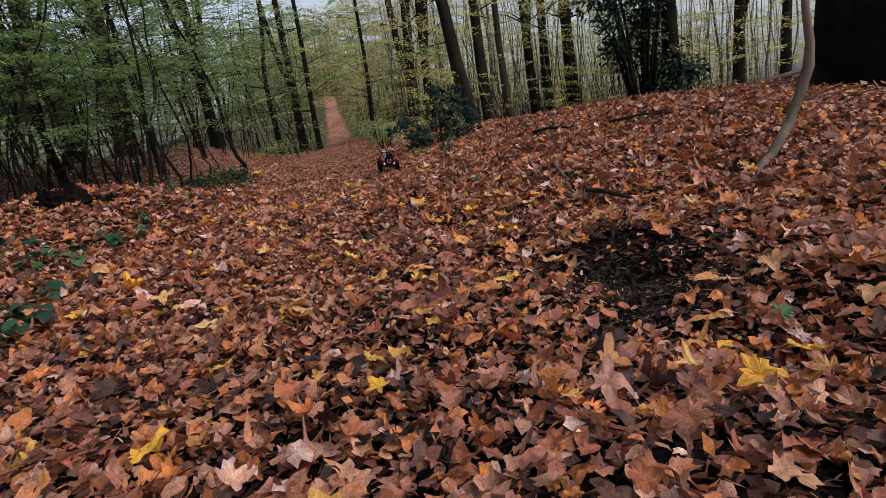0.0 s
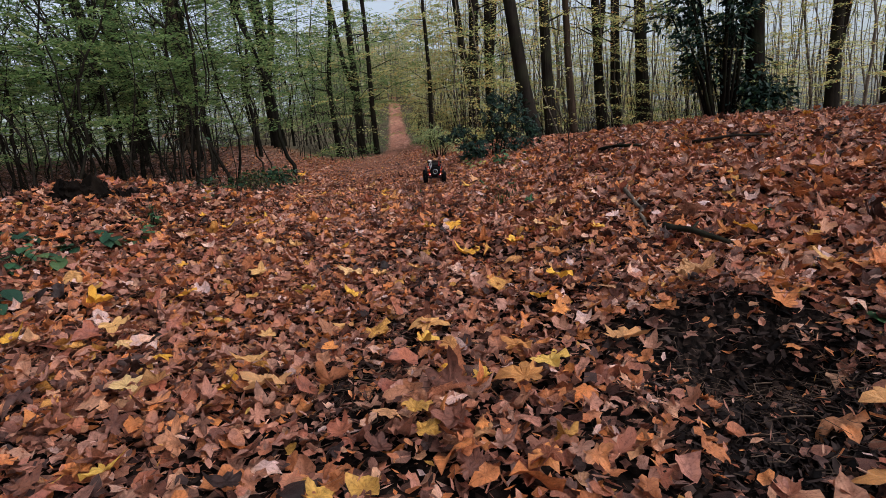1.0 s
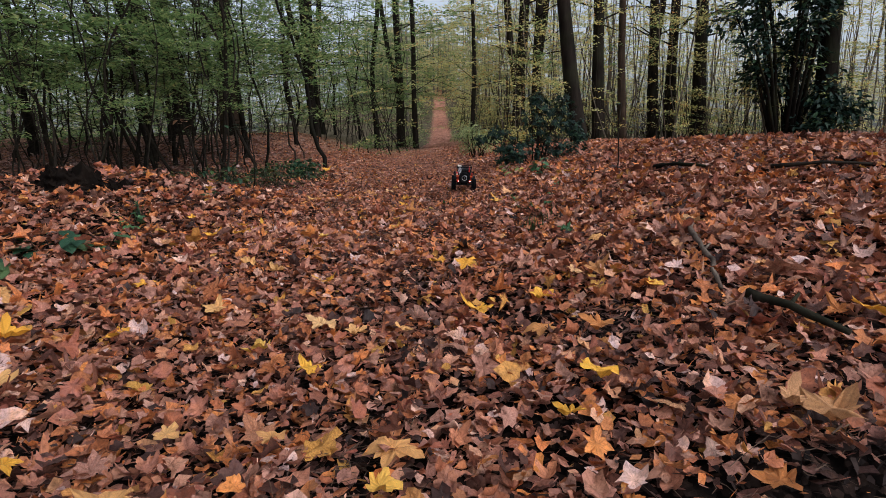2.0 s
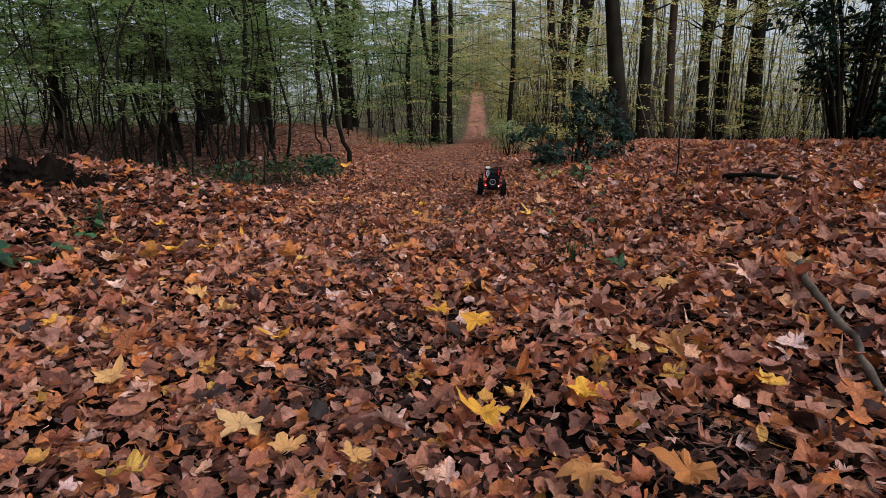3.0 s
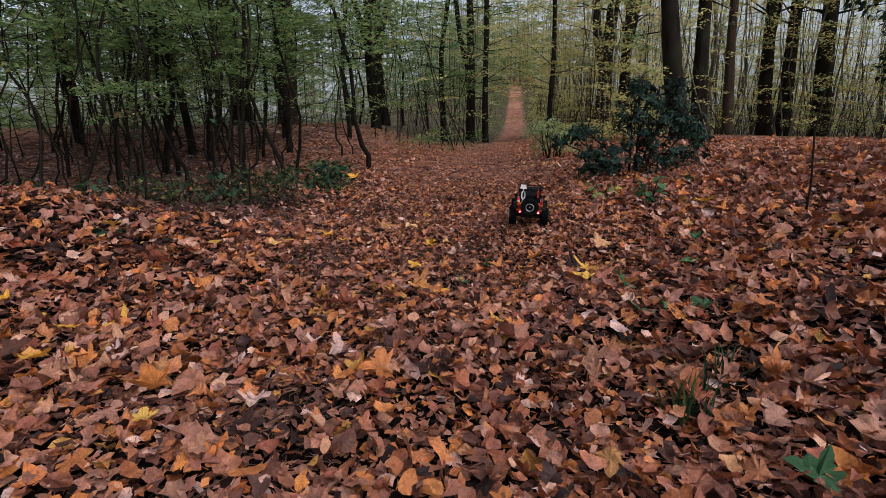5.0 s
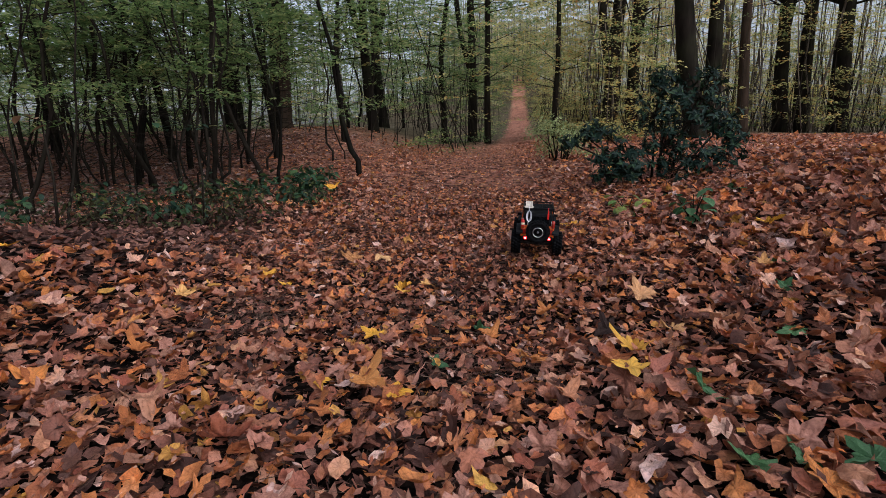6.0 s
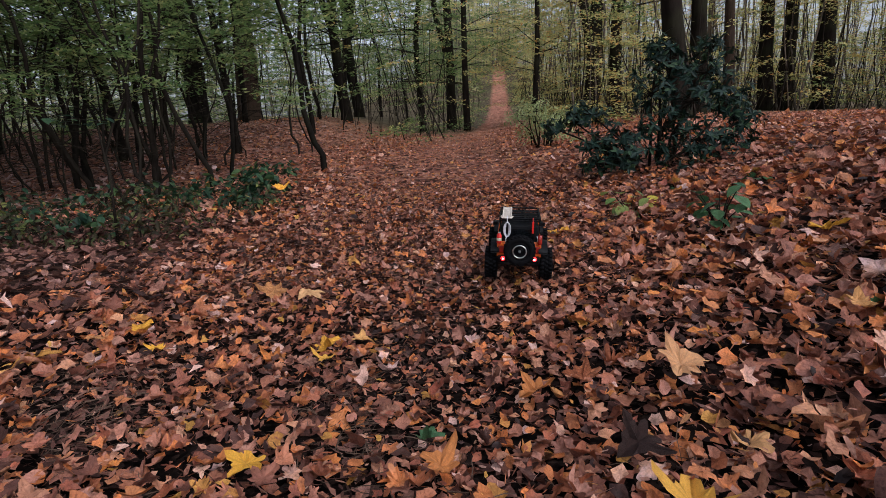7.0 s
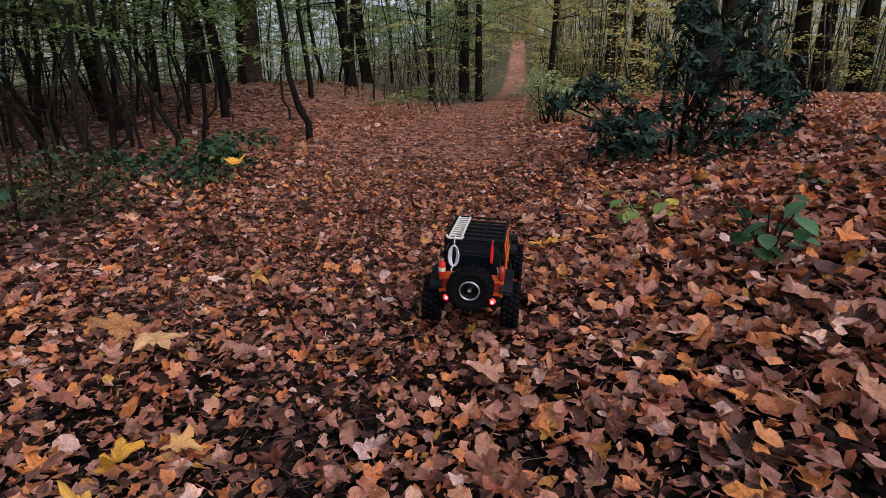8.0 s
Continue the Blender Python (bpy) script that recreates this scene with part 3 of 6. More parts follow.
def build_litter():
    rng = random.Random(5)
    near = lambda x, y: 1.0 - smooth(0.9, 2.2, abs(x) - 0.5 * y)
    ob = new("leaf_litter", join_leaves("leaf_litter", TOOTHED, scatter(rng, 3900, -3.0, 3.6, -0.2, 6.9, (0.038, 0.070), len(TOOTHED), 0.07, near, 0.38), M_LITTER))
    tagged(ob, "thick bed of curled brown, orange and yellow maple leaves", "leaf litter", kind="stuff")
    parts = [(TOOTHED, scatter(rng, 560, -1.2, 3.0, 0.5, 4.8, (0.060, 0.088), len(TOOTHED), 0.075, lambda x, y: 0.4 + 0.6 * smooth(0.4, 1.2, x), 0.4)),
             (MAPLES, scatter(rng, 5200, -3.6, 4.2, -0.4, 8.2, (0.034, 0.066), len(MAPLES), 0.065, near, 0.40)),
             (CRUMPLED, scatter(rng, 16000, -3.6, 4.2, -0.4, 8.0, (0.032, 0.072), len(CRUMPLED), 0.065, near, 0.40)),
             (BITS, scatter(rng, 30000, -1.8, 1.5, 0.6, 7.4, (0.012, 0.036), len(BITS), 0.065, None, 0.5, 0.45)),
             (OVALS, scatter(rng, 34000, -4.2, 4.8, -1.4, 9.5, (0.030, 0.056), len(OVALS), 0.05, None, 0.40)),
             (BITS, scatter(rng, 26000, -3.0, 3.6, -0.4, 7.6, (0.014, 0.040), len(BITS), 0.022, near, 0.45, 0.75)),
             (OVALS, scatter(rng, 24000, -6.0, 7.0, 6.5, 20, (0.035, 0.070), len(OVALS), 0.04, lambda x, y: 1.0 if abs(x - path_x(y)) < 3 else 0.4, soft=1.5)),
             (BITS, scatter(rng, 18000, 2.6, 11, -1.5, 16, (0.06, 0.12), len(BITS), 0.04, soft=1.5)),
             (BITS, scatter(rng, 5000, -4, 5, -5, 0.6, (0.07, 0.12), len(BITS), 0.04, soft=1.5))]
    parts += [(OVALS, scatter(rng, 4200, x0, x1, -1.2, 4.2, (0.04, 0.075), len(OVALS), 0.05, None, 0.4, 0.6)) for x0, x1 in ((0.9, 4.2), (-3.8, -0.8))]
    parts.append((MINI, scatter(rng, 9500, -1.3, 1.2, 1.2, 9.0, (0.030, 0.058), len(MINI), 0.06, None, 0.36, 0.9)))
    for shapes, rows in parts:
        tagged(child("small_leaves", join_leaves("small_leaves", shapes, rows, M_LITTER), ob), kind="stuff")
    # the second, thicket-edge lot is decay and also stands in for shade
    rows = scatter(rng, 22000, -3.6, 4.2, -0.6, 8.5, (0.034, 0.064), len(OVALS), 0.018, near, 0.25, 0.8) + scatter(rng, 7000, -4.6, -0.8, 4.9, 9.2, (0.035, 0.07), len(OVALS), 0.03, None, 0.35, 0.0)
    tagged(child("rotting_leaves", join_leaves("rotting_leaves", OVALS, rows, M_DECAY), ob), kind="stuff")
    for mat, count, spots in ((M_DECAY, 3900, SOIL), (M_HUMUS, 4200, [(0.57, 1.58, 0.27, 0.20, 0), (0.66, 1.62, 0.20, 0.16, 0), (0.45, 1.38, 0.16, 0.12, 0)])):
        rows = []
        for _ in range(count):
            cx, cy, sx, sy, _ = rng.choice(spots)
            x, y = cx + rng.gauss(0, 0.75) * sx, cy + rng.gauss(0, 0.75) * sy
            rows.append((x, y, ground_at(x, y) + rng.uniform(0, 0.02), rng.uniform(0, 6.283), rng.gauss(0, 0.7), rng.gauss(0, 0.5), rng.uniform(0.012, 0.042), rng.randrange(len(BITS))))
        tagged(child("leaf_mould", join_leaves("leaf_mould", BITS, rows, mat), ob), kind="stuff")
    rows = scatter(rng, 15000, -10.5, -2.4, -1.5, 17, (0.06, 0.11), len(BITS), 0.04, lambda x, y: smooth(-1.5, 0.5, y - 8.2 - 0.5 * (x + 2.4)), 0.3, 0.0, 2.0)
    tagged(child("bleached_leaves", join_leaves("bleached_leaves", BITS, rows, M_MAUVE), ob), kind="stuff")
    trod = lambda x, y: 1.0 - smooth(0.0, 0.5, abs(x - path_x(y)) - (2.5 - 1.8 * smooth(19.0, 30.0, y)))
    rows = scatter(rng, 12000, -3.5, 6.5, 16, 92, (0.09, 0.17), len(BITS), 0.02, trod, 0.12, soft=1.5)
    tagged(child("dry_leaves", join_leaves("dry_leaves", BITS, rows, M_HAZED), ob), kind="stuff")
    return ob


LITTER_BED = build_litter()


# ---- trees ----
def tube(path, radii, sides=7, cap=True):
    """A round, bent tube along the path."""
    verts, faces = [], []
    for k, p in enumerate(path):
        p = Vector(p)
        a = Vector(path[max(0, k - 1)])
        b = Vector(path[min(len(path) - 1, k + 1)])
        d = (b - a).normalized()
        side = d.cross(Vector((0.31, 0.95, 0.05))).normalized()
        up = d.cross(side)
        for j in range(sides):
            t = 2 * math.pi * j / sides
            verts.append(p + (side * math.cos(t) + up * math.sin(t)) * radii[k])
    for k in range(len(path) - 1):
        for j in range(sides):
            a, b = k * sides + j, k * sides + (j + 1) % sides
            faces.append((a, b, b + sides, a + sides))
    if cap:
        faces.append(tuple(range((len(path) - 1) * sides, len(path) * sides)))
        faces.append(tuple(range(sides))[::-1])
    return verts, faces


def gather(name, pieces, mat, smooth_faces=True):
    verts, faces = [], []
    for v, f in pieces:
        base = len(verts)
        verts += v
        faces += [tuple(i + base for i in q) for q in f]
    return mesh_from(name, verts, faces, mat, smooth_faces)


def spray(rng, start, heading, length, leaves, size, droop=0.1, spread=0.35):
    """A flat spray of leaves along a twig: small pointed quads lying nearly level."""
    verts, faces = [], []
    dx, dy = math.cos(heading), math.sin(heading)
    for _ in range(leaves):
        u = rng.random() ** 0.7
        off = rng.uniform(-1, 1) * spread * length * (1.15 - u)
        x = start[0] + dx * u * length - dy * off
        y = start[1] + dy * u * length + dx * off
        z = start[2] - droop * u * u * length + rng.uniform(-0.035, 0.035) * length
        a, s = rng.uniform(0, 6.283), size * rng.uniform(0.6, 1.25)
        t, w = rng.uniform(-0.5, 0.5), rng.uniform(-0.5, 0.5)
        ca, sa = math.cos(a), math.sin(a)
        b = len(verts)
        for px, py in ((-0.55, 0.02), (0.1, -0.34), (0.6, 0.25)):
            verts.append((x + (px * ca - py * sa) * s, y + (px * sa + py * ca) * s, z + (px * t + py * w) * s))
        faces.append((b, b + 1, b + 2))
    return verts, faces


def stem_path(rng, height, lean, wob, steps=9):
    """Points from the foot up, with a lean (metres a metre in x and y) and a wandering course."""
    a, b, c = rng.uniform(0, 6.3), rng.uniform(0, 6.3), rng.uniform(0, 6.3)
    pts = []
    for k in range(steps + 1):
        u = k / steps
        h = u * height
        kink = 0.22 * wob * (math.sin(c + 13 * u) + rng.uniform(-0.5, 0.5)) * min(1, u * 6)
        pts.append((lean[0] * h + wob * math.sin(a + 4 * u) * u + kink, lean[1] * h + wob * math.sin(b + 3.3 * u) * u, h - (0.15 if k == 0 else 0)))
    return pts


def make_tree(rng, label, height, radius, lean=(0, 0), wob=0.15, bark=None, leaf=None, low=3.0, sprays=40, leaves=55, size=0.075,
              reach=(0.9, 2.2), flare=1.5, fork=None, sides=10, name="tree", bare_twigs=0):
    """A tree at the origin: trunk, branches, crown."""
    root = new(name)
    path = stem_path(rng, height, lean, wob, 12)
    radii = [radius * ((flare if k == 0 else 1.12 if k == 1 else 1.0) * (1 - 0.75 * (k / 12) ** 1.2)) for k in range(13)]
    # a knee near the foot so that the flare stays low
    path.insert(1, (path[0][0], path[0][1], min(0.25, height * 0.05)))
    radii.insert(1, radius * (1 + (flare - 1) * 0.35))
    pieces = [tube(path, radii, sides)]
    limbs, crown = [], []

    def on_trunk(h):
        for a, b in zip(path, path[1:]):
            if b[2] >= h:
                f = (h - a[2]) / max(1e-6, b[2] - a[2])
                return [a[i] + (b[i] - a[i]) * f for i in range(3)]
        return list(path[-1])

    if fork:
        h0, dx, dy = fork
        s = on_trunk(h0)
        p2 = [(s[0], s[1], s[2] - 0.2)] + [(s[0] + dx * f, s[1] + dy * f, s[2] + (height - h0) * g) for f, g in ((0.35, 0.12), (0.7, 0.4), (1.0, 0.9))]
        limbs.append(tube(p2, [radius * 0.7, radius * 0.62, radius * 0.5, radius * 0.2], sides))
    for _ in range(sprays):
        h = low + (height - low) * rng.random() ** 1.7
        s = on_trunk(h)
        heading, length = rng.uniform(0, 6.283), rng.uniform(*reach) * (1.1 - 0.55 * (h - low) / max(0.1, height - low))
        rise = rng.uniform(0.0, 0.45)
        mid = (s[0] + math.cos(heading) * length * 0.45, s[1] + math.sin(heading) * length * 0.45, s[2] + rise * length * 0.6)
        end = (s[0] + math.cos(heading) * length, s[1] + math.sin(heading) * length, s[2] + rise * length * 0.75)
        r = max(0.004, radius * 0.16)
        limbs.append(tube([s, mid, end], [r, r * 0.6, r * 0.25], 4, False))
        crown.append(spray(rng, (mid[0] * 0.6 + s[0] * 0.4, mid[1] * 0.6 + s[1] * 0.4, mid[2]), heading, length * 0.95, leaves, size))
    for _ in range(bare_twigs):
        h = rng.uniform(0.25, min(low + 1.8, height * 0.8))
        s = on_trunk(h)
        heading, length = rng.uniform(0, 6.283), rng.uniform(0.4, 1.5)
        pts, r = [s], max(0.004, radius * 0.14)
        for j in range(4):
            heading += rng.gauss(0, 0.45)
            last = pts[-1]
            pts.append((last[0] + math.cos(heading) * length / 4, last[1] + math.sin(heading) * length / 4, last[2] + rng.uniform(-0.05, 0.3) * length / 2))
        limbs.append(tube(pts, [r, r * 0.8, r * 0.65, r * 0.5, r * 0.3], 4, False))
    child("trunk", gather("trunk", pieces, bark), root)
    if limbs:
        tagged(child("branch_work", gather("branch_work", limbs, bark), root), kind="stuff")
    if crown:
        tagged(child("crown", gather("crown", crown, leaf, False), root), kind="stuff")
    return tagged(root, label, "tree")


def stand(ob, x, y, turn=0.0, scale=1.0, sink=0.03):
    ob.matrix_basis = Matrix.Translation((x, y, ground_z(x, y) - sink)) @ Matrix.Rotation(turn, 4, "Z") @ Matrix.Scale(scale, 4)
    return ob


def stand_copy(ob, x, y, turn=0.0, scale=1.0, sink=0.03, squash=1.0):
    m = Matrix.Translation((x, y, ground_z(x, y) - sink)) @ Matrix.Rotation(turn, 4, "Z") @ Matrix.Diagonal((scale * squash, scale * squash, scale, 1))
    keep = ob.scale.copy()
    ob.scale = (1, 1, 1)
    c = copy_thing(ob, m)
    ob.scale = keep
    return c


tree_rng = random.Random(21)
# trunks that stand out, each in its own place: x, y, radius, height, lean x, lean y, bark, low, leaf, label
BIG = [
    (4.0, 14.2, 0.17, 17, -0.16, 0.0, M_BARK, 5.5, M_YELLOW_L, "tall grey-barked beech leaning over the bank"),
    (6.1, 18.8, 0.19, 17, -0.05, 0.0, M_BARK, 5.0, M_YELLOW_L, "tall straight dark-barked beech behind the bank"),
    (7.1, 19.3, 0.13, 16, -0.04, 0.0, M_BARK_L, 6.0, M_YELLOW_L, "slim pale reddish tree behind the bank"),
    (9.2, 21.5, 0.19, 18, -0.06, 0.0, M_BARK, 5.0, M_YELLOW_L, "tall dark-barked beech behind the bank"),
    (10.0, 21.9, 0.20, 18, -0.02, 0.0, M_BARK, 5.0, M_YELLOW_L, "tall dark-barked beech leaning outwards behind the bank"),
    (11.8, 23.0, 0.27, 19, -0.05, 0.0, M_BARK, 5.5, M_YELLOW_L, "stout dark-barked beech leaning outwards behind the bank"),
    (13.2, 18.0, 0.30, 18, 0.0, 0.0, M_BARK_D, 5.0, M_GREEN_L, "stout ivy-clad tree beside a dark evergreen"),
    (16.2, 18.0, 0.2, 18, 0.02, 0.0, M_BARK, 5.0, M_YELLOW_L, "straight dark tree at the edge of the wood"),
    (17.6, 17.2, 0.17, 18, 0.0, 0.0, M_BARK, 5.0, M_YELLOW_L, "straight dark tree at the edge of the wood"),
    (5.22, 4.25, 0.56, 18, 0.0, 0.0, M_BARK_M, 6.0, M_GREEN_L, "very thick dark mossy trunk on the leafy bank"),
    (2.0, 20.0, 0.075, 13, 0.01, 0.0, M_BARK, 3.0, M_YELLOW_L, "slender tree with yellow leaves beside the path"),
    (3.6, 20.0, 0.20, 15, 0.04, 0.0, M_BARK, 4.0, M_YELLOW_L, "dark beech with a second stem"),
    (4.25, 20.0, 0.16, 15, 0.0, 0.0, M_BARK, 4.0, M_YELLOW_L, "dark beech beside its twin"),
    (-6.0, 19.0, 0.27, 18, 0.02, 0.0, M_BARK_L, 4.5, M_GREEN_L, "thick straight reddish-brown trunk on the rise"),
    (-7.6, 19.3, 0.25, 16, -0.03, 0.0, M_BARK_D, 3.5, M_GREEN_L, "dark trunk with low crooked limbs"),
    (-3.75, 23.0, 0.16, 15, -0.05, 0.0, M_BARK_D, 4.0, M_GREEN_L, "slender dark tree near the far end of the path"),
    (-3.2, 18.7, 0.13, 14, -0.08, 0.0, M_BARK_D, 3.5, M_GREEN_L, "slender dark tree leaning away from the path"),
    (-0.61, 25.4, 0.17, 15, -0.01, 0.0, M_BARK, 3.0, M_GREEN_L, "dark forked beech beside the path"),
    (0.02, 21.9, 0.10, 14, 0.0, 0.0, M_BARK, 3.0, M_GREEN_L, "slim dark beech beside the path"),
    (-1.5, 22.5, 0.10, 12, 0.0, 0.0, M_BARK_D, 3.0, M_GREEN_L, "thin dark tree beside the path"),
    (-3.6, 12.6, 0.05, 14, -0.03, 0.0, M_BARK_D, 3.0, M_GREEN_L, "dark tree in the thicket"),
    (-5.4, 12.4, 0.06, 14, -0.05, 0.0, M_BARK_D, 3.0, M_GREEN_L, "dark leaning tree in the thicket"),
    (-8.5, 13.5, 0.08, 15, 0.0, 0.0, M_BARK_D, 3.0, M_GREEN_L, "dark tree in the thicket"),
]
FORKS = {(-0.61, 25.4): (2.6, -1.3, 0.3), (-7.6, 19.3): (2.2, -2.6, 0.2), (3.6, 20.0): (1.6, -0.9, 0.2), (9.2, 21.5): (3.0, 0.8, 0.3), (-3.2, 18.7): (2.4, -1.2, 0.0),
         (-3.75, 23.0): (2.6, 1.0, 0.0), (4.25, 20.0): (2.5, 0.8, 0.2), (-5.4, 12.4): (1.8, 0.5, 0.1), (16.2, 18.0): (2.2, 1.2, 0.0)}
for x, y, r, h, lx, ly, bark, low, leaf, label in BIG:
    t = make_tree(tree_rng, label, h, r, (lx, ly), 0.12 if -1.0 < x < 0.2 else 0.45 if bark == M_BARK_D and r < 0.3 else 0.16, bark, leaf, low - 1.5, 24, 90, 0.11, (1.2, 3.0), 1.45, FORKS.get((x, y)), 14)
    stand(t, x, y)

# leaning sapling at the edge of the thicket
sapling_bent = make_tree(tree_rng, "thin dark sapling leaning over the thicket's edge", 4.6, 0.034, (-0.24, 0.05), 0.22, M_BARK_D, M_GREEN_L, 1.6, 14, 40, 0.08, (0.5, 1.2), 1.3)
stand(sapling_bent, -1.68, 10.7)

# the woods: slim poles with yellow leaves on the bank's side, a green thicket on the other
POLES = [make_tree(tree_rng, "slim pole-like young beech with yellowing leaves", 9.5, r, (tree_rng.uniform(-0.05, 0.05), 0), 0.5, M_POLE_BARK, M_YELLOW_L, low, sp, 60, 0.095, (1.0, 2.8), 1.3, None, 7)
         for r, low, sp in ((0.035, 0.8, 36), (0.055, 1.4, 32), (0.028, 0.6, 40), (0.075, 2.4, 28), (0.04, 1.0, 34))]
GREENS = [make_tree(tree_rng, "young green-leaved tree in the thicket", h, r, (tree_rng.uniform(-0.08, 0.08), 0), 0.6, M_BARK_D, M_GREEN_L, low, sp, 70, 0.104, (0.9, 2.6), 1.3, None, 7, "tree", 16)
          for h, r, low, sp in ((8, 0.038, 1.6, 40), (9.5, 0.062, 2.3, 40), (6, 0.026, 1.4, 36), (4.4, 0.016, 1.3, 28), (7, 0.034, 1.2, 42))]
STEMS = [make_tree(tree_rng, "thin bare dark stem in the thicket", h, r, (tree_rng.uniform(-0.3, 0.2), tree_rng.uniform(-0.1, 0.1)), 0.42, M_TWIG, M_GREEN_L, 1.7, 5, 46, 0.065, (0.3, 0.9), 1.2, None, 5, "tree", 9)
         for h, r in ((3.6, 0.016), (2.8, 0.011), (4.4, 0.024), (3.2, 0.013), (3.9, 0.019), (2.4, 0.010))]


def free_of_path(x, y, wide):
    return abs(x - path_x(y)) > wide


def plant_wood(protos, rng, count, x0, x1, y0, y1, group, gap, wide=3.0, scales=(0.8, 1.25), ok=None):
    placed, tries = [], 0
    while len(placed) < count and tries < count * 60:
        tries += 1
        x, y = rng.uniform(x0, x1), rng.uniform(y0, y1)
        if not free_of_path(x, y, wide) or any((x - a) ** 2 + (y - b) ** 2 < gap * gap for a, b in placed) or (ok and not ok(x, y)):
            continue
        placed.append((x, y))
        tagged(stand_copy(protos[len(placed) % len(protos)], x, y, rng.uniform(0, 6.283), rng.uniform(*scales)), group=group)


wood_rng = random.Random(77)
for k, p in enumerate(POLES):
    tagged(stand(p, 5.2 + 2.1 * k, 26.5 + 1.3 * k), group="young beeches on the bank's side")
for k, p in enumerate(GREENS):
    tagged(stand(p, -4.3 - 1.9 * k, 14.2 + 0.9 * k), group="green trees of the thicket")
for k, p in enumerate(STEMS):
    tagged(stand(p, -2.6 - 0.6 * k, 8.6 + 0.4 * k), group="thin stems of the thicket")
plant_wood(POLES, wood_rng, 76, 1.9, 42, 19, 52, "young beeches on the bank's side", 0.8, 4.0, (0.75, 1.3))
for k, (x, y, sc) in enumerate(((2.9, 18.8, 0.75), (2.5, 23.2, 0.9), (3.3, 21.2, 0.85), (2.7, 27.0, 1.0))):
    tagged(stand_copy(POLES[(0, 2)[k % 2]], x, y, 1.3 * k, sc), group="young beeches on the bank's side")
plant_wood(POLES, wood_rng, 14, 12, 32, 9, 21, "young beeches on the bank's side", 1.6)
plant_wood(GREENS, wood_rng, 36, -28, -1.7, 14.0, 48, "green trees of the thicket", 0.9, 3.8)
plant_wood(GREENS[2:4], wood_rng, 10, -11, -3.6, 10.0, 13.5, "green trees of the thicket", 0.7)
for k, (x, y, sc) in enumerate(((-4.6, 9.2, 0.8), (-4.45, 10.3, 0.9), (-3.0, 8.5, 0.62), (-5.6, 7.6, 0.8), (-6.8, 8.8, 0.95), (-3.9, 12.1, 0.85), (-4.9, 6.6, 0.6), (-2.5, 9.9, 0.7))):
    tagged(stand_copy(GREENS[(2, 0, 3, 4)[k % 4]], x, y, 0.9 * k, sc, 0.03, 0.85), group="green trees of the thicket")
# trees beside and behind the camera, unseen, added to block low sky light
plant_wood(GREENS, wood_rng, 13, -11, -4.6, -6, 4.4, "green trees of the thicket", 1.3)
plant_wood(POLES, wood_rng, 8, -9, 12, -16, -4.5, "young beeches on the bank's side", 2.0, 1.5)
plant_wood(STEMS, wood_rng, 84, -9.0, -2.2, 7.2, 14.5, "thin stems of the thicket", 0.2, ok=lambda x, y: y > 4.2 - x * 0.9 or x < -3)


def build_far_woods():
    """The wooded hillside beyond, too far and dense to count."""
    rng = random.Random(9)
    trunks, leaves_y, leaves_g = [], [], []
    for k in range(780):
        y = rng.uniform(48, 125) if k < 640 else rng.uniform(72, 122)
        x = rng.uniform(-0.95 * y, 0.95 * y) if k < 640 else path_x(y) + rng.uniform(-11, 11)
        if (abs(x - path_x(y)) < (3.0 if y < 66 else 2.2) and y < 80) or (x > 8 and rng.random() < 0.72) or (x < -10 and rng.random() < 0.5):
            continue
        z, h = ground_z(x, y), rng.uniform(7, 13) * (0.75 if x > 14 else 1.0)
        r = rng.uniform(0.05, 0.15)
        trunks.append(tube([(x, y, z - 0.2), (x + rng.uniform(-0.6, 0.6), y, z + h)], [r, r * 0.3], 4, False))
        for _ in range(15):
            hh = z + 0.3 + (h - 0.3) * rng.random()
            (leaves_g if (x < 0) != (rng.random() < 0.2) else leaves_y).append(spray(rng, (x + rng.uniform(-1, 1), y + rng.uniform(-1, 1), hh), rng.uniform(0, 6.283), rng.uniform(1.4, 2.8), 24, 0.42))
    ob = tagged(new("far_woods", gather("far_woods", trunks, M_FAR_BARK)), "distant wooded hillside in haze-paled green and yellow leaf", "woods", kind="stuff")
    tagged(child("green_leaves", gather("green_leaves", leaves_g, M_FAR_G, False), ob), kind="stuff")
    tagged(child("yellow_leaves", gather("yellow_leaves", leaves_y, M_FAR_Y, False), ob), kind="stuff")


build_far_woods()


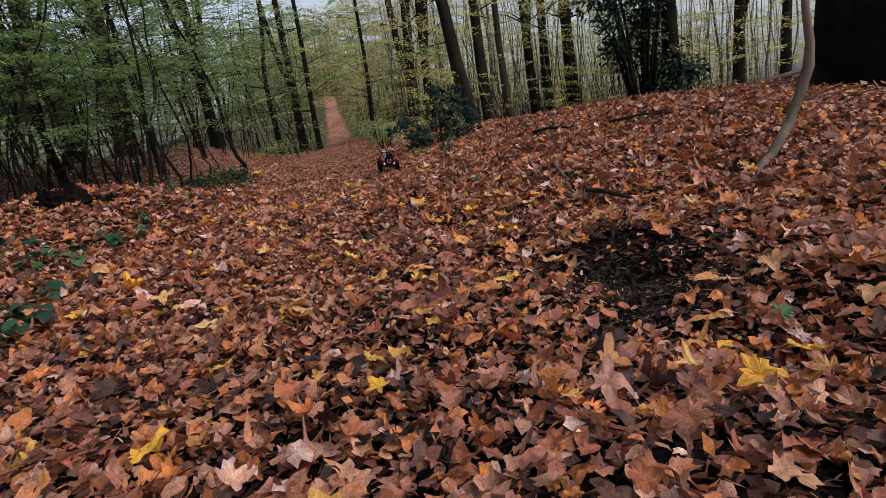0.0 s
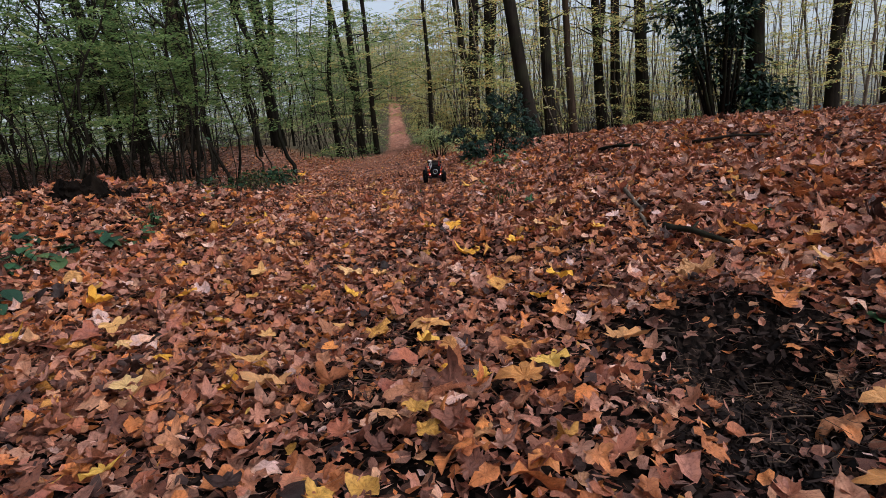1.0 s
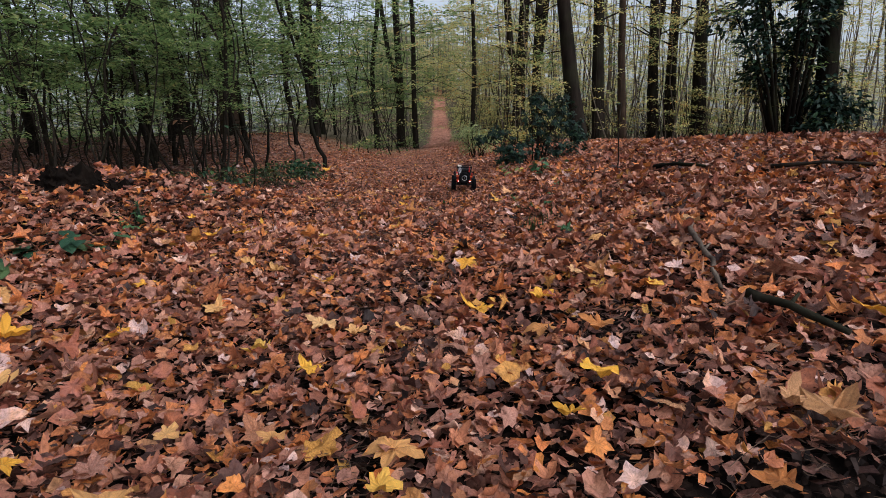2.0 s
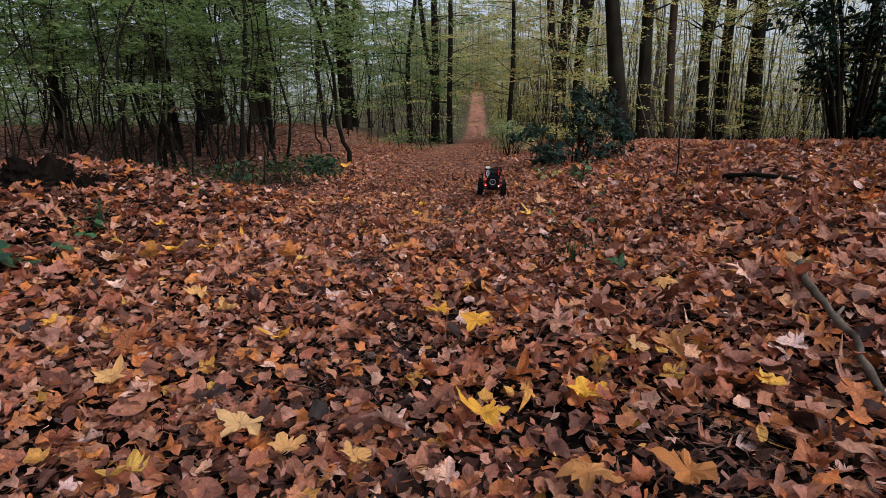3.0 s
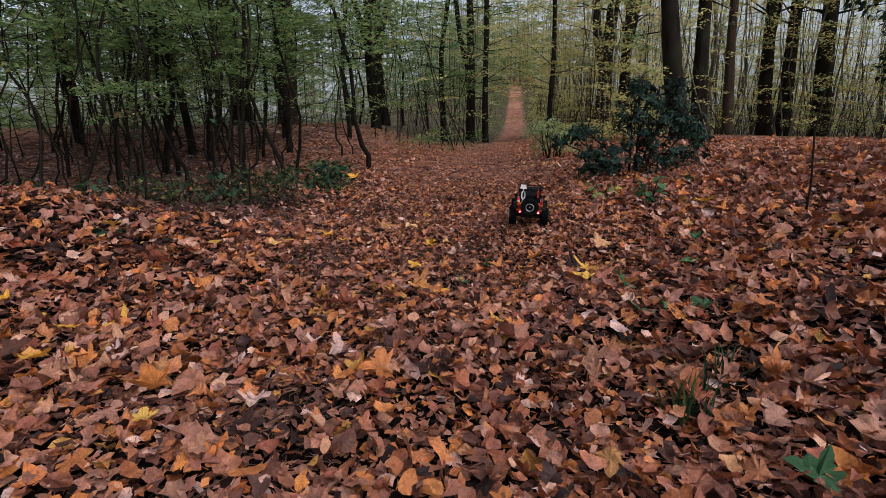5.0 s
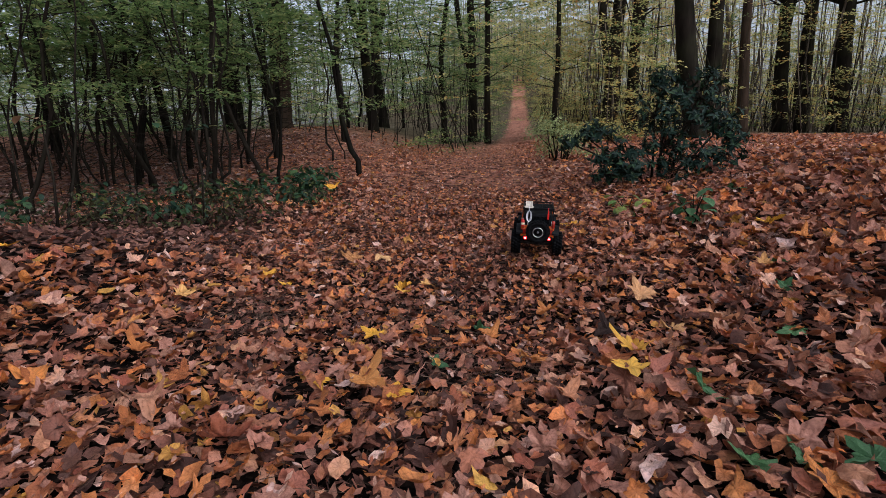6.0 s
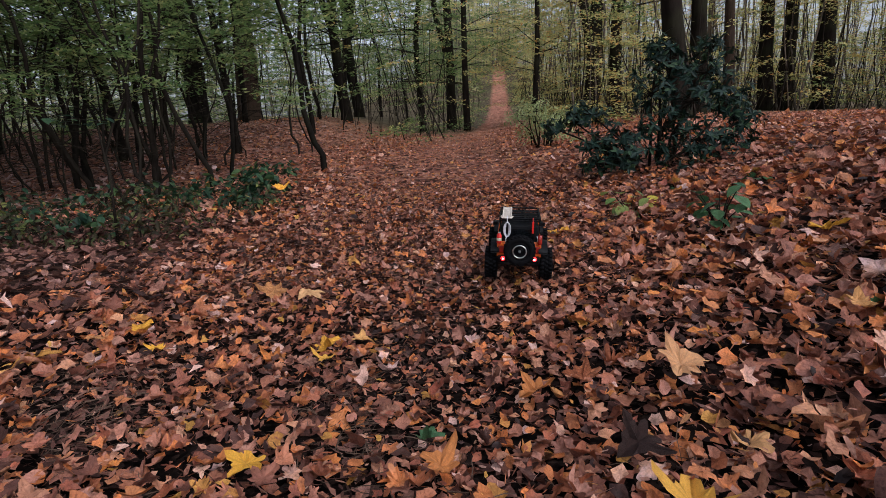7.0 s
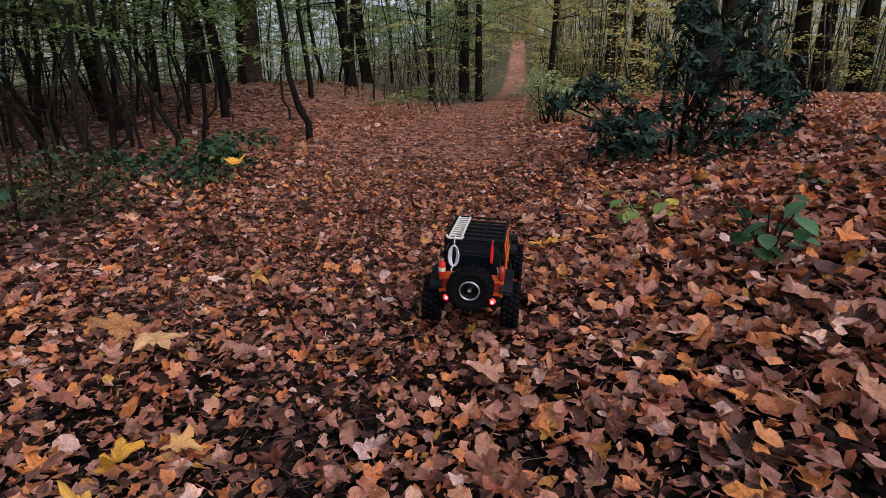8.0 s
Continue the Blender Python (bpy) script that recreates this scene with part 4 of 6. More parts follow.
def build_understory():
    """Low leafy growth between the trees, too fine to count."""
    rng = random.Random(55)
    green, yellow, twigs, poles = [], [], [], []
    for k in range(3550):
        if k % 3 == 0 or k > 3000:
            x, y = rng.uniform(2.6, 17), rng.uniform(17.5, 34)
            h = rng.uniform(0.3, 4.8)
        elif k % 3 == 1:
            # the hedge of low growth along both edges of the path
            y = 14.5 + 55 * rng.random() ** 1.4
            side = rng.choice((-1, 1))
            x = path_x(y) + side * (1.3 - 0.05 * smooth(17, 26, y) + abs(rng.gauss(0, 0.8)))
            if side < 0 and rng.random() < 0.7:
                continue
            h = rng.uniform(0.0, 0.5) if abs(x - path_x(y)) < 1.7 else rng.uniform(0.3, 2.4 + 0.05 * y)
        else:
            y = 16 + 38 * rng.random() ** 1.3
            x = path_x(y) - 1.4 - abs(rng.gauss(0, 0.22 * y))
            h = rng.uniform(0.9, 5.5)
            if rng.random() < 0.55:
                continue
        if abs(x - path_x(y)) < 1.0 + 0.15 * smooth(17, 26, y) or (x < -1.6 and y < 16):
            continue
        z = ground_z(x, y)
        if rng.random() < 0.45:
            r = rng.uniform(0.004, 0.016)
            bend = rng.gauss(0, 0.12) * h
            twigs.append(tube([(x - bend, y, z), (x - bend * 0.3, y, z + h * 0.3), (x + bend * 0.3 + rng.gauss(0, 0.05), y, z + h * 0.65), (x, y, z + h)], [r, r * 0.85, r * 0.7, r * 0.3], 4, False))
        away = 0.0 if x > path_x(y) else math.pi
        (yellow if (x > path_x(y)) != (rng.random() < 0.15) else green).append(
            spray(rng, (x, y, z + h), away + rng.gauss(0, 1.0), rng.uniform(0.6, 1.4) * (1 + 0.012 * y), 52, 0.07 + 0.0013 * y, 0.15, 0.45))
    for _ in range(110):
        # boughs that close over the far end of the lane
        y = rng.uniform(56, 84)
        x, h = path_x(y) + rng.choice((-1, 1)) * abs(rng.gauss(1.6, 0.7)), rng.uniform(1.2, 5.5) + 0.06 * (y - 56)
        (yellow if rng.random() < 0.6 else green).append(spray(rng, (x, y, ground_z(x, y) + h), rng.uniform(0, 6.283), rng.uniform(1.2, 2.4), 46, 0.22, 0.15, 0.45))
    for _ in range(260):
        # boughs of the beeches that meet over the path where it narrows
        y = rng.uniform(18, 44)
        side = rng.choice((-1, 1, 1))
        x, h = path_x(y) + side * abs(rng.gauss(1.8, 1.3)), (y - 3.0) * rng.uniform(0.11, 0.27)
        (yellow if (side > 0) != (rng.random() < 0.3) else green).append(spray(rng, (x, y, ground_z(x, y) + h), rng.uniform(0, 6.283), rng.uniform(1.0, 2.2), 55, 0.09 + 0.0015 * y, 0.15, 0.45))
    for _ in range(180):
        # slim crooked poles that have lost their leaves
        y = rng.uniform(18.0, 36.0)
        x = path_x(y) + 1.6 + 24 * rng.random() ** 1.2
        z, h, r, bend = ground_z(x, y), rng.uniform(5, 9), rng.uniform(0.014, 0.04), rng.gauss(0, 0.35)
        pts = [(x + bend * math.sin(3 * u) + rng.gauss(0, 0.06) * min(1, 4 * u), y, z - 0.1 + h * u) for u in np.linspace(0, 1, 9)]
        poles.append(tube(pts, [r * (1 - 0.6 * u) for u in np.linspace(0, 1, 9)], 6, False))
    for _ in range(260):
        x, y = rng.uniform(-22, -7), rng.uniform(13.5, 24)
        z, h = ground_z(x, y), 2.2 * rng.random() ** 1.5
        green.append(spray(rng, (x, y, z + h), rng.uniform(0, 6.283), rng.uniform(0.9, 1.7), 44, 0.13, 0.15, 0.45))
    for _ in range(420):
        # dim growth that closes the view through the thicket
        x, y = rng.uniform(-30, -8), rng.uniform(15, 42)
        z, h = ground_z(x, y), 4.5 * rng.random() ** 1.3
        green.append(spray(rng, (x, y, z + h), rng.uniform(0, 6.283), rng.uniform(1.2, 2.4), 52, 0.17, 0.15, 0.45))
    ob = tagged(new("understory", gather("understory", twigs, M_TWIG)), "low leafy undergrowth along the path and between trunks", "undergrowth", kind="stuff")
    tagged(child("bare_poles", gather("bare_poles", poles, M_POLE_BARK), ob), kind="stuff")
    tagged(child("green_leaves", gather("green_leaves", green, M_GREEN_L, False), ob), kind="stuff")
    tagged(child("yellow_leaves", gather("yellow_leaves", yellow, M_YELLOW_L, False), ob), kind="stuff")


build_understory()


# ---- small solid shapes ----
def box_bm(sx, sy, sz, at=(0, 0, 0), bevel=0.0, taper=None, bm=None):
    """A box of full sizes round at; taper scales the top in x and y."""
    bm = bm or bmesh.new()
    made = bmesh.ops.create_cube(bm, size=1.0)["verts"]
    for v in made:
        k = taper if taper and v.co.z > 0 else (1, 1)
        v.co = Vector((v.co.x * sx * k[0] + at[0], v.co.y * sy * k[1] + at[1], v.co.z * sz + at[2]))
    if bevel:
        edges = list({e for v in made for e in v.link_edges})
        bmesh.ops.bevel(bm, geom=edges, offset=bevel, segments=2, affect="EDGES", profile=0.6)
    return bm


def tube_bm(path, radii, sides=10, bm=None):
    bm = bm or bmesh.new()
    v, f = tube(path, radii, sides)
    made = [bm.verts.new(p) for p in v]
    for q in f:
        bm.faces.new([made[i] for i in q])
    return bm


def lathe_bm(profile, axis="x", at=(0, 0, 0), seg=32, bm=None):
    """Rings of (offset along the axis, radius), joined all round."""
    bm = bm or bmesh.new()
    rings = []
    for off, r in profile:
        ring = []
        for k in range(seg):
            t = 2 * math.pi * k / seg
            a, b = r * math.cos(t), r * math.sin(t)
            p = (off, a, b) if axis == "x" else (a, off, b) if axis == "y" else (a, b, off)
            ring.append(bm.verts.new((p[0] + at[0], p[1] + at[1], p[2] + at[2])))
        rings.append(ring)
    for r0, r1 in zip(rings, rings[1:]):
        for k in range(seg):
            bm.faces.new((r0[k], r0[(k + 1) % seg], r1[(k + 1) % seg], r1[k]))
    for ring in () if tuple(profile[0]) == tuple(profile[-1]) else (rings[0], rings[-1]):
        if (ring[0].co - ring[seg // 2].co).length > 1e-4:
            bm.faces.new(ring)
    return bm


def part(name, bm, mat, parent, label="", smooth_faces=False):
    bmesh.ops.recalc_face_normals(bm, faces=bm.faces)
    me = bpy.data.meshes.new(name)
    bm.to_mesh(me)
    bm.free()
    me.materials.append(mat)
    if smooth_faces:
        me.polygons.foreach_set("use_smooth", [True] * len(me.polygons))
    return child(name, me, parent, label)


# ---- the toy crawler ----
M_ORANGE = plain("orange_body_paint", (0.80, 0.145, 0.012), 0.32, 0.0, 0.06, 25, 0.5)
M_BLACK = plain("black_plastic", (0.004, 0.004, 0.005), 0.5, 0.0, 0.2, 80, 0.12)
M_RUBBER = plain("black_rubber", (0.004, 0.004, 0.005), 0.7, 0.0, 0.25, 120, 0.08)
M_SILVER = plain("silver_metal", (0.55, 0.55, 0.56), 0.3, 0.9, 0.1, 90)
M_CREAM = plain("pale_ladder_paint", (0.62, 0.55, 0.48), 0.5, 0.0, 0.1, 90)
M_RED = plain("red_plastic", (0.62, 0.02, 0.015), 0.35, 0.0, 0.1, 60)
M_DARKRED = plain("dark_red_lens", (0.30, 0.02, 0.012), 0.2, 0.0, 0.08, 60, 0.5)
M_ROPE = plain("white_rope", (0.62, 0.60, 0.64), 0.85, 0.0, 0.15, 400)
M_LABEL = plain("cream_paper", (0.65, 0.60, 0.45), 0.6, 0.0, 0.05, 90)
M_GLASS = plain("smoked_pane", (0.004, 0.005, 0.006), 0.12, 0.0, 0.05, 30, 0.25)
M_STEEL = plain("dark_steel", (0.05, 0.05, 0.055), 0.4, 0.7, 0.2, 120)


def lamp_material():
    m, n, l, p = material("lit_red_diode", 0.3)
    p.inputs["Base Color"].default_value = (0.9, 0.05, 0.05, 1)
    p.inputs["Emission Color"].default_value = (1.0, 0.02, 0.02, 1)
    p.inputs["Emission Strength"].default_value = 2.5
    return m


def lamp_core_material():
    m, n, l, p = material("lit_diode_core", 0.3)
    p.inputs["Base Color"].default_value = (1, 0.6, 0.6, 1)
    p.inputs["Emission Color"].default_value = (1.0, 0.55, 0.55, 1)
    p.inputs["Emission Strength"].default_value = 8.0
    return m


M_LAMP, M_CORE = lamp_material(), lamp_core_material()


def tyre_bm(radius, width):
    w = width / 2
    bm = lathe_bm([(-w * 0.82, radius * 0.56), (-w * 0.98, radius * 0.72), (-w, radius * 0.86), (-w * 0.88, radius * 0.94), (-w * 0.3, radius * 0.95),
                   (w * 0.3, radius * 0.95), (w * 0.88, radius * 0.94), (w, radius * 0.86), (w * 0.98, radius * 0.72), (w * 0.82, radius * 0.56), (-w * 0.82, radius * 0.56)], "x", seg=36)
    for k in range(24):
        for row, (off, long, turn) in enumerate(((-0.62, 0.62, 0.35), (0.0, 0.5, -0.3), (0.62, 0.62, -0.35))):
            t = 2 * math.pi * (k + (0.5 if row == 1 else 0.0)) / 24
            b = box_bm(w * long, radius * 0.15, radius * 0.09, bevel=0.0)
            m = Matrix.Rotation(t, 4, "X") @ Matrix.Translation((w * off, 0, radius * 0.965)) @ Matrix.Rotation(turn, 4, "Z")
            bmesh.ops.transform(b, matrix=m, verts=b.verts)
            me = bpy.data.meshes.new("lug")
            b.to_mesh(me)
            b.free()
            bm.from_mesh(me)
            bpy.data.meshes.remove(me)
    return bm


def rim_bm(radius, width):
    w = width / 2
    return lathe_bm([(-w * 0.7, radius * 0.3), (-w * 0.7, radius * 0.96), (-w * 0.8, radius), (w * 0.8, radius), (w * 0.86, radius * 0.96), (w * 0.8, radius * 0.82),
                     (w * 0.3, radius * 0.72), (w * 0.25, radius * 0.35), (w * 0.55, radius * 0.3), (w * 0.6, radius * 0.12), (w * 0.62, 0.0005)], "x", seg=28)


def build_crawler():
    car = new("toy_crawler")
    tagged(car, "orange and black toy off-road crawler with lit tail lamps", "toy car")
    R, W = 0.058, 0.044

    # wheels: built once, mirrored by turning
    def wheel(name, x, y, z, turn):
        wh = new(name)
        wh.parent = car
        wh.matrix_basis = Matrix.Translation((x, y, z)) @ Matrix.Rotation(turn, 4, "Z")
        part("tyre", tyre_bm(R, W), M_RUBBER, wh, "knobbly black rubber tyre", True)
        part("rim", rim_bm(R * 0.56, W), M_BLACK, wh, "black wheel rim", True)
        return wh

    for x, y, turn in ((0.094, -0.152, 0), (0.094, 0.16, 0), (-0.094, -0.152, math.pi), (-0.094, 0.16, math.pi)):
        wheel("wheel", x, y, R - 0.004, turn)
    # running gear
    part("chassis", box_bm(0.062, 0.34, 0.022, (0, 0.0, 0.066), 0.004), M_BLACK, car)
    for y in (-0.152, 0.16):
        part("axle", tube_bm([(-0.085, y, R - 0.004), (-0.02, y, R - 0.004), (0.02, y, R - 0.004), (0.085, y, R - 0.004)], [0.008, 0.012, 0.012, 0.008], 10), M_STEEL, car)
        for x in (-0.05, 0.05):
            part("shock_absorber", tube_bm([(x, y, 0.055), (x * 0.85, y - 0.02, 0.118)], [0.006, 0.007], 8), M_STEEL, car)
    # body tub
    bm = box_bm(0.146, 0.245, 0.058, (0, -0.072, 0.105), 0.006)
    part("body", bm, M_ORANGE, car, "orange painted tub")
    part("bonnet", box_bm(0.128, 0.135, 0.036, (0, 0.112, 0.122), 0.008, (0.92, 0.96)), M_ORANGE, car, "orange bonnet")
    part("grille", box_bm(0.122, 0.012, 0.046, (0, 0.185, 0.112), 0.003), M_BLACK, car)
    for k in range(7):
        part("grille_slat", box_bm(0.006, 0.004, 0.03, (-0.03 + 0.01 * k, 0.1925, 0.114), 0.001), M_STEEL, car)
    for x in (-0.048, 0.048):
        part("headlight", lathe_bm([(0, 0.011), (0.004, 0.010), (0.006, 0.004)], "y", (x, 0.190, 0.117), 18), M_SILVER, car)
    part("front_bumper", box_bm(0.15, 0.022, 0.02, (0, 0.205, 0.078), 0.005), M_BLACK, car)
    # cab: hard top with raked windscreen
    bm = bmesh.new()
    prof = [(-0.192, 0.131), (-0.186, 0.190), (0.018, 0.194), (0.052, 0.134)]
    lo, hi = 0.071, 0.063
    vs = [[bm.verts.new((sx * (lo if z < 0.15 else hi), y, z)) for y, z in prof] for sx in (-1, 1)]
    bm.faces.new(vs[0]); bm.faces.new(vs[1][::-1])
    for k in range(4):
        bm.faces.new((vs[0][k], vs[0][(k + 1) % 4], vs[1][(k + 1) % 4], vs[1][k]))
    bmesh.ops.bevel(bm, geom=list(bm.edges), offset=0.005, segments=2, affect="EDGES", profile=0.6)
    part("hard_top", bm, M_BLACK, car, "black hard top")
    part("rear_window", box_bm(0.098, 0.003, 0.036, (0, -0.1915, 0.162), 0.001), M_GLASS, car)
    bm = box_bm(0.112, 0.003, 0.05, (0, 0, 0), 0.001)
    bmesh.ops.transform(bm, matrix=pose(0, 0.039, 0.166, 30), verts=bm.verts)
    part("windscreen", bm, M_GLASS, car)
    # doors: orange frames round smoked panes
    for sx in (-1, 1):
        for y0, y1 in ((-0.085, -0.02), (-0.015, 0.052)):
            door = part("door", box_bm(0.006, y1 - y0, 0.058, (sx * 0.0738, (y0 + y1) / 2, 0.106), 0.002), M_ORANGE, car, "orange door")
            x, mid, span = sx * 0.0712, (y0 + y1) / 2, (y1 - y0)
            bm = bmesh.new()
            for dy in (-span / 2 + 0.004, span / 2 - 0.004):
                b = box_bm(0.007, 0.008, 0.05, (0, 0, 0), 0.0015)
                bmesh.ops.transform(b, matrix=Matrix.Translation((x - sx * 0.002, mid + dy * (0.82 if y1 > 0 and dy > 0 else 1), 0.158)) @ Matrix.Rotation(-sx * 0.15, 4, "Y"), verts=b.verts)
                me = bpy.data.meshes.new("bar")
                b.to_mesh(me)
                b.free()
                bm.from_mesh(me)
                bpy.data.meshes.remove(me)
            bm2 = box_bm(0.007, span * 0.9, 0.008, (x - sx * 0.0055, mid - 0.002, 0.1835), 0.0015, bm=bm)
            part("window_frame", bm2, M_ORANGE, door)
            b = box_bm(0.003, span - 0.014, 0.044, (0, 0, 0), 0.0)
            bmesh.ops.transform(b, matrix=Matrix.Translation((x - sx * 0.001, mid, 0.157)) @ Matrix.Rotation(-sx * 0.15, 4, "Y"), verts=b.verts)
            part("pane", b, M_GLASS, door)
            part("handle", box_bm(0.005, 0.014, 0.005, (sx * 0.0785, y0 + 0.014, 0.124), 0.0012), M_BLACK, door)
            part("hinge_vent", lathe_bm([(0, 0.008), (sx * 0.002, 0.007)], "x", (sx * 0.0768, mid, 0.112), 14), M_BLACK, door)
        b = box_bm(0.003, 0.075, 0.04, (0, 0, 0), 0.0)
        bmesh.ops.transform(b, matrix=Matrix.Translation((sx * 0.0695, -0.135, 0.160)) @ Matrix.Rotation(-sx * 0.15, 4, "Y"), verts=b.verts)
        part("side_window", b, M_GLASS, car)
        # flares over the wheels, sill and mirror
        for y in (-0.152, 0.16):
            pts = [(sx * 0.082, y + 0.075 * math.cos(a), R + 0.072 * math.sin(a) - 0.004) for a in np.linspace(0.62, math.pi - 0.62, 11)]
            b = bmesh.new()
            inner, outer = [], []
            for p in pts:
                inner.append((b.verts.new((sx * 0.066, p[1], p[2])), b.verts.new((sx * 0.066, p[1], p[2] + 0.006))))
                outer.append((b.verts.new((sx * 0.096, p[1], p[2] - 0.003)), b.verts.new((sx * 0.096, p[1], p[2] + 0.004))))
            for k in range(10):
                b.faces.new((inner[k][1], inner[k + 1][1], outer[k + 1][1], outer[k][1]))
                b.faces.new((inner[k][0], outer[k][0], outer[k + 1][0], inner[k + 1][0]))
                b.faces.new((outer[k][0], outer[k][1], outer[k + 1][1], outer[k + 1][0]))
            part("wheel_flare", b, M_BLACK, car, "black plastic flare")
        part("sill", tube_bm([(sx * 0.078, -0.085, 0.071), (sx * 0.082, -0.07, 0.068), (sx * 0.082, 0.07, 0.068), (sx * 0.078, 0.085, 0.071)], [0.005] * 4, 8), M_BLACK, car)
        part("mirror", box_bm(0.018, 0.008, 0.014, (sx * 0.09, 0.058, 0.142), 0.002), M_BLACK, car)
        # tail lamps in orange corner pieces, lit diodes in the bumper
        corner = part("rear_corner", box_bm(0.034, 0.010, 0.046, (sx * 0.058, -0.196, 0.103), 0.002), M_ORANGE, car, "orange rear corner")
        part("tail_lamp", box_bm(0.022, 0.004, 0.026, (sx * 0.060, -0.2022, 0.106), 0.002), M_DARKRED, corner, "dark red tail lamp")
        lamp = part("bumper_lamp", lathe_bm([(0, 0.0075), (-0.004, 0.0070), (-0.006, 0.0035)], "y", (sx * 0.053, -0.2215, 0.078), 18), M_LAMP, car, "glowing red diode lamp")
        part("lamp_core", lathe_bm([(0, 0.0030), (-0.0015, 0.0026), (-0.002, 0.0008)], "y", (sx * 0.053, -0.2262, 0.078), 14), M_CORE, lamp)
    part("tailgate", box_bm(0.078, 0.010, 0.056, (0, -0.196, 0.106), 0.003), M_BLACK, car)
    part("rear_bumper", box_bm(0.142, 0.024, 0.022, (0, -0.2095, 0.073), 0.005), M_BLACK, car)
    # spare wheel
    sp = new("spare_wheel")
    sp.parent = car
    sp.matrix_basis = Matrix.Translation((0.002, -0.232, 0.112)) @ Matrix.Rotation(-math.pi / 2, 4, "Z")
    part("tyre", tyre_bm(0.053, 0.040), M_RUBBER, sp, "knobbly black rubber tyre", True)
    part("rim", rim_bm(0.032, 0.040), M_BLACK, sp, "black dished rim", True)
    part("bead_ring", lathe_bm([(0.0185, 0.0200), (0.0225, 0.0205), (0.0225, 0.0235), (0.0185, 0.0243), (0.0185, 0.0200)], "x", seg=36), M_SILVER, sp, "silver bead ring", True)
    part("centre_nut", lathe_bm([(0.012, 0.005), (0.022, 0.0045), (0.025, 0.002)], "x", seg=6), M_SILVER, sp, "silver nut")
    # roof rack
    rack = part("roof_rack", tube_bm([(-0.066, -0.180, 0.206), (0.066, -0.180, 0.206)], [0.003] * 2, 8), M_BLACK, car, "black roof rack")
    for z, inset in ((0.203, 0.0), (0.214, -0.002)):
        for sx in (-1, 1):
            part("rail", tube_bm([(sx * (0.066 - inset), -0.180, z), (sx * (0.066 - inset), 0.020, z)], [0.003] * 2, 8), M_BLACK, rack)
        part("rail", tube_bm([(-0.066 + inset, 0.020, z), (0.066 - inset, 0.020, z)], [0.003] * 2, 8), M_BLACK, rack)
    part("rail", tube_bm([(-0.068, -0.180, 0.214), (0.068, -0.180, 0.214)], [0.003] * 2, 8), M_BLACK, rack)
    for y in (-0.18, -0.13, -0.08, -0.03, 0.02):
        for sx in (-1, 1):
            part("post", tube_bm([(sx * 0.066, y, 0.190), (sx * 0.068, y, 0.214)], [0.0026] * 2, 7), M_BLACK, rack)
    for y in (-0.148, -0.115, -0.082, -0.049, -0.016):
        part("cross_slat", box_bm(0.130, 0.012, 0.004, (0, y, 0.206), 0.001), M_BLACK, rack)
    part("long_slat", tube_bm([(0.018, -0.178, 0.209), (0.018, 0.018, 0.209)], [0.002] * 2, 6), M_BLACK, rack)
    # ladder lying on the rack
    ladder = part("ladder", tube_bm([(-0.058, -0.178, 0.218), (-0.058, 0.004, 0.218)], [0.0028] * 2, 7), M_CREAM, car, "pale toy ladder")
    part("ladder_rail", tube_bm([(-0.030, -0.178, 0.218), (-0.030, 0.004, 0.218)], [0.0028] * 2, 7), M_CREAM, ladder)
    for k in range(10):
        part("rung", tube_bm([(-0.058, -0.168 + 0.018 * k, 0.218), (-0.030, -0.168 + 0.018 * k, 0.218)], [0.0022] * 2, 6), M_CREAM, ladder)
    part("cleat", tube_bm([(-0.064, -0.187, 0.224), (-0.060, -0.190, 0.218), (-0.028, -0.190, 0.218), (-0.024, -0.187, 0.224)], [0.003] * 4, 7), M_CREAM, ladder)
    # rope in a long loop
    loops = []
    for k in range(4):
        wide = 0.006 + 0.002 * k
        pts = [(-0.042 + wide * math.sin(a), -0.205 - 0.0022 * k, 0.180 + 0.026 * math.cos(a)) for a in np.linspace(0, 2 * math.pi, 15)]
        loops.append(tube(pts, [0.0016] * 15, 6))
    loops.append(tube([(-0.042, -0.188, 0.224), (-0.043, -0.200, 0.214), (-0.042, -0.207, 0.204)], [0.0016] * 3, 6))
    loops.append(tube([(-0.042, -0.210, 0.158), (-0.046, -0.214, 0.146), (-0.044, -0.212, 0.134)], [0.0018] * 3, 6))
    child("rope", gather("rope", loops, M_ROPE), car, "coiled white rope")
    # extinguisher on the rear corner
    ext = part("extinguisher", lathe_bm([(0, 0.0075), (0.002, 0.0082), (0.030, 0.0082), (0.035, 0.004), (0.037, 0.004)], "z", (-0.068, -0.208, 0.129), 16), M_RED, car, "tiny red extinguisher", True)
    part("band", lathe_bm([(0.010, 0.0085), (0.020, 0.0085)], "z", (-0.068, -0.208, 0.129), 16), M_LABEL, ext, "cream paper band")
    part("valve", box_bm(0.008, 0.005, 0.005, (-0.068, -0.208, 0.168), 0.001), M_SILVER, ext)
    # red strap and red can on the other side
    strap = part("strap", box_bm(0.007, 0.004, 0.042, (0.044, -0.2005, 0.187), 0.0015), M_RED, car, "hanging red strap")
    part("strap_tail", tube_bm([(0.044, -0.186, 0.218), (0.043, -0.196, 0.218), (0.044, -0.2, 0.206)], [0.0016] * 3, 6), M_RED, strap)
    part("fuel_can", lathe_bm([(0, 0.007), (0.003, 0.0078), (0.030, 0.0078), (0.034, 0.004)], "z", (0.069, -0.204, 0.128), 14), M_DARKRED, car, "dark red canister", True)
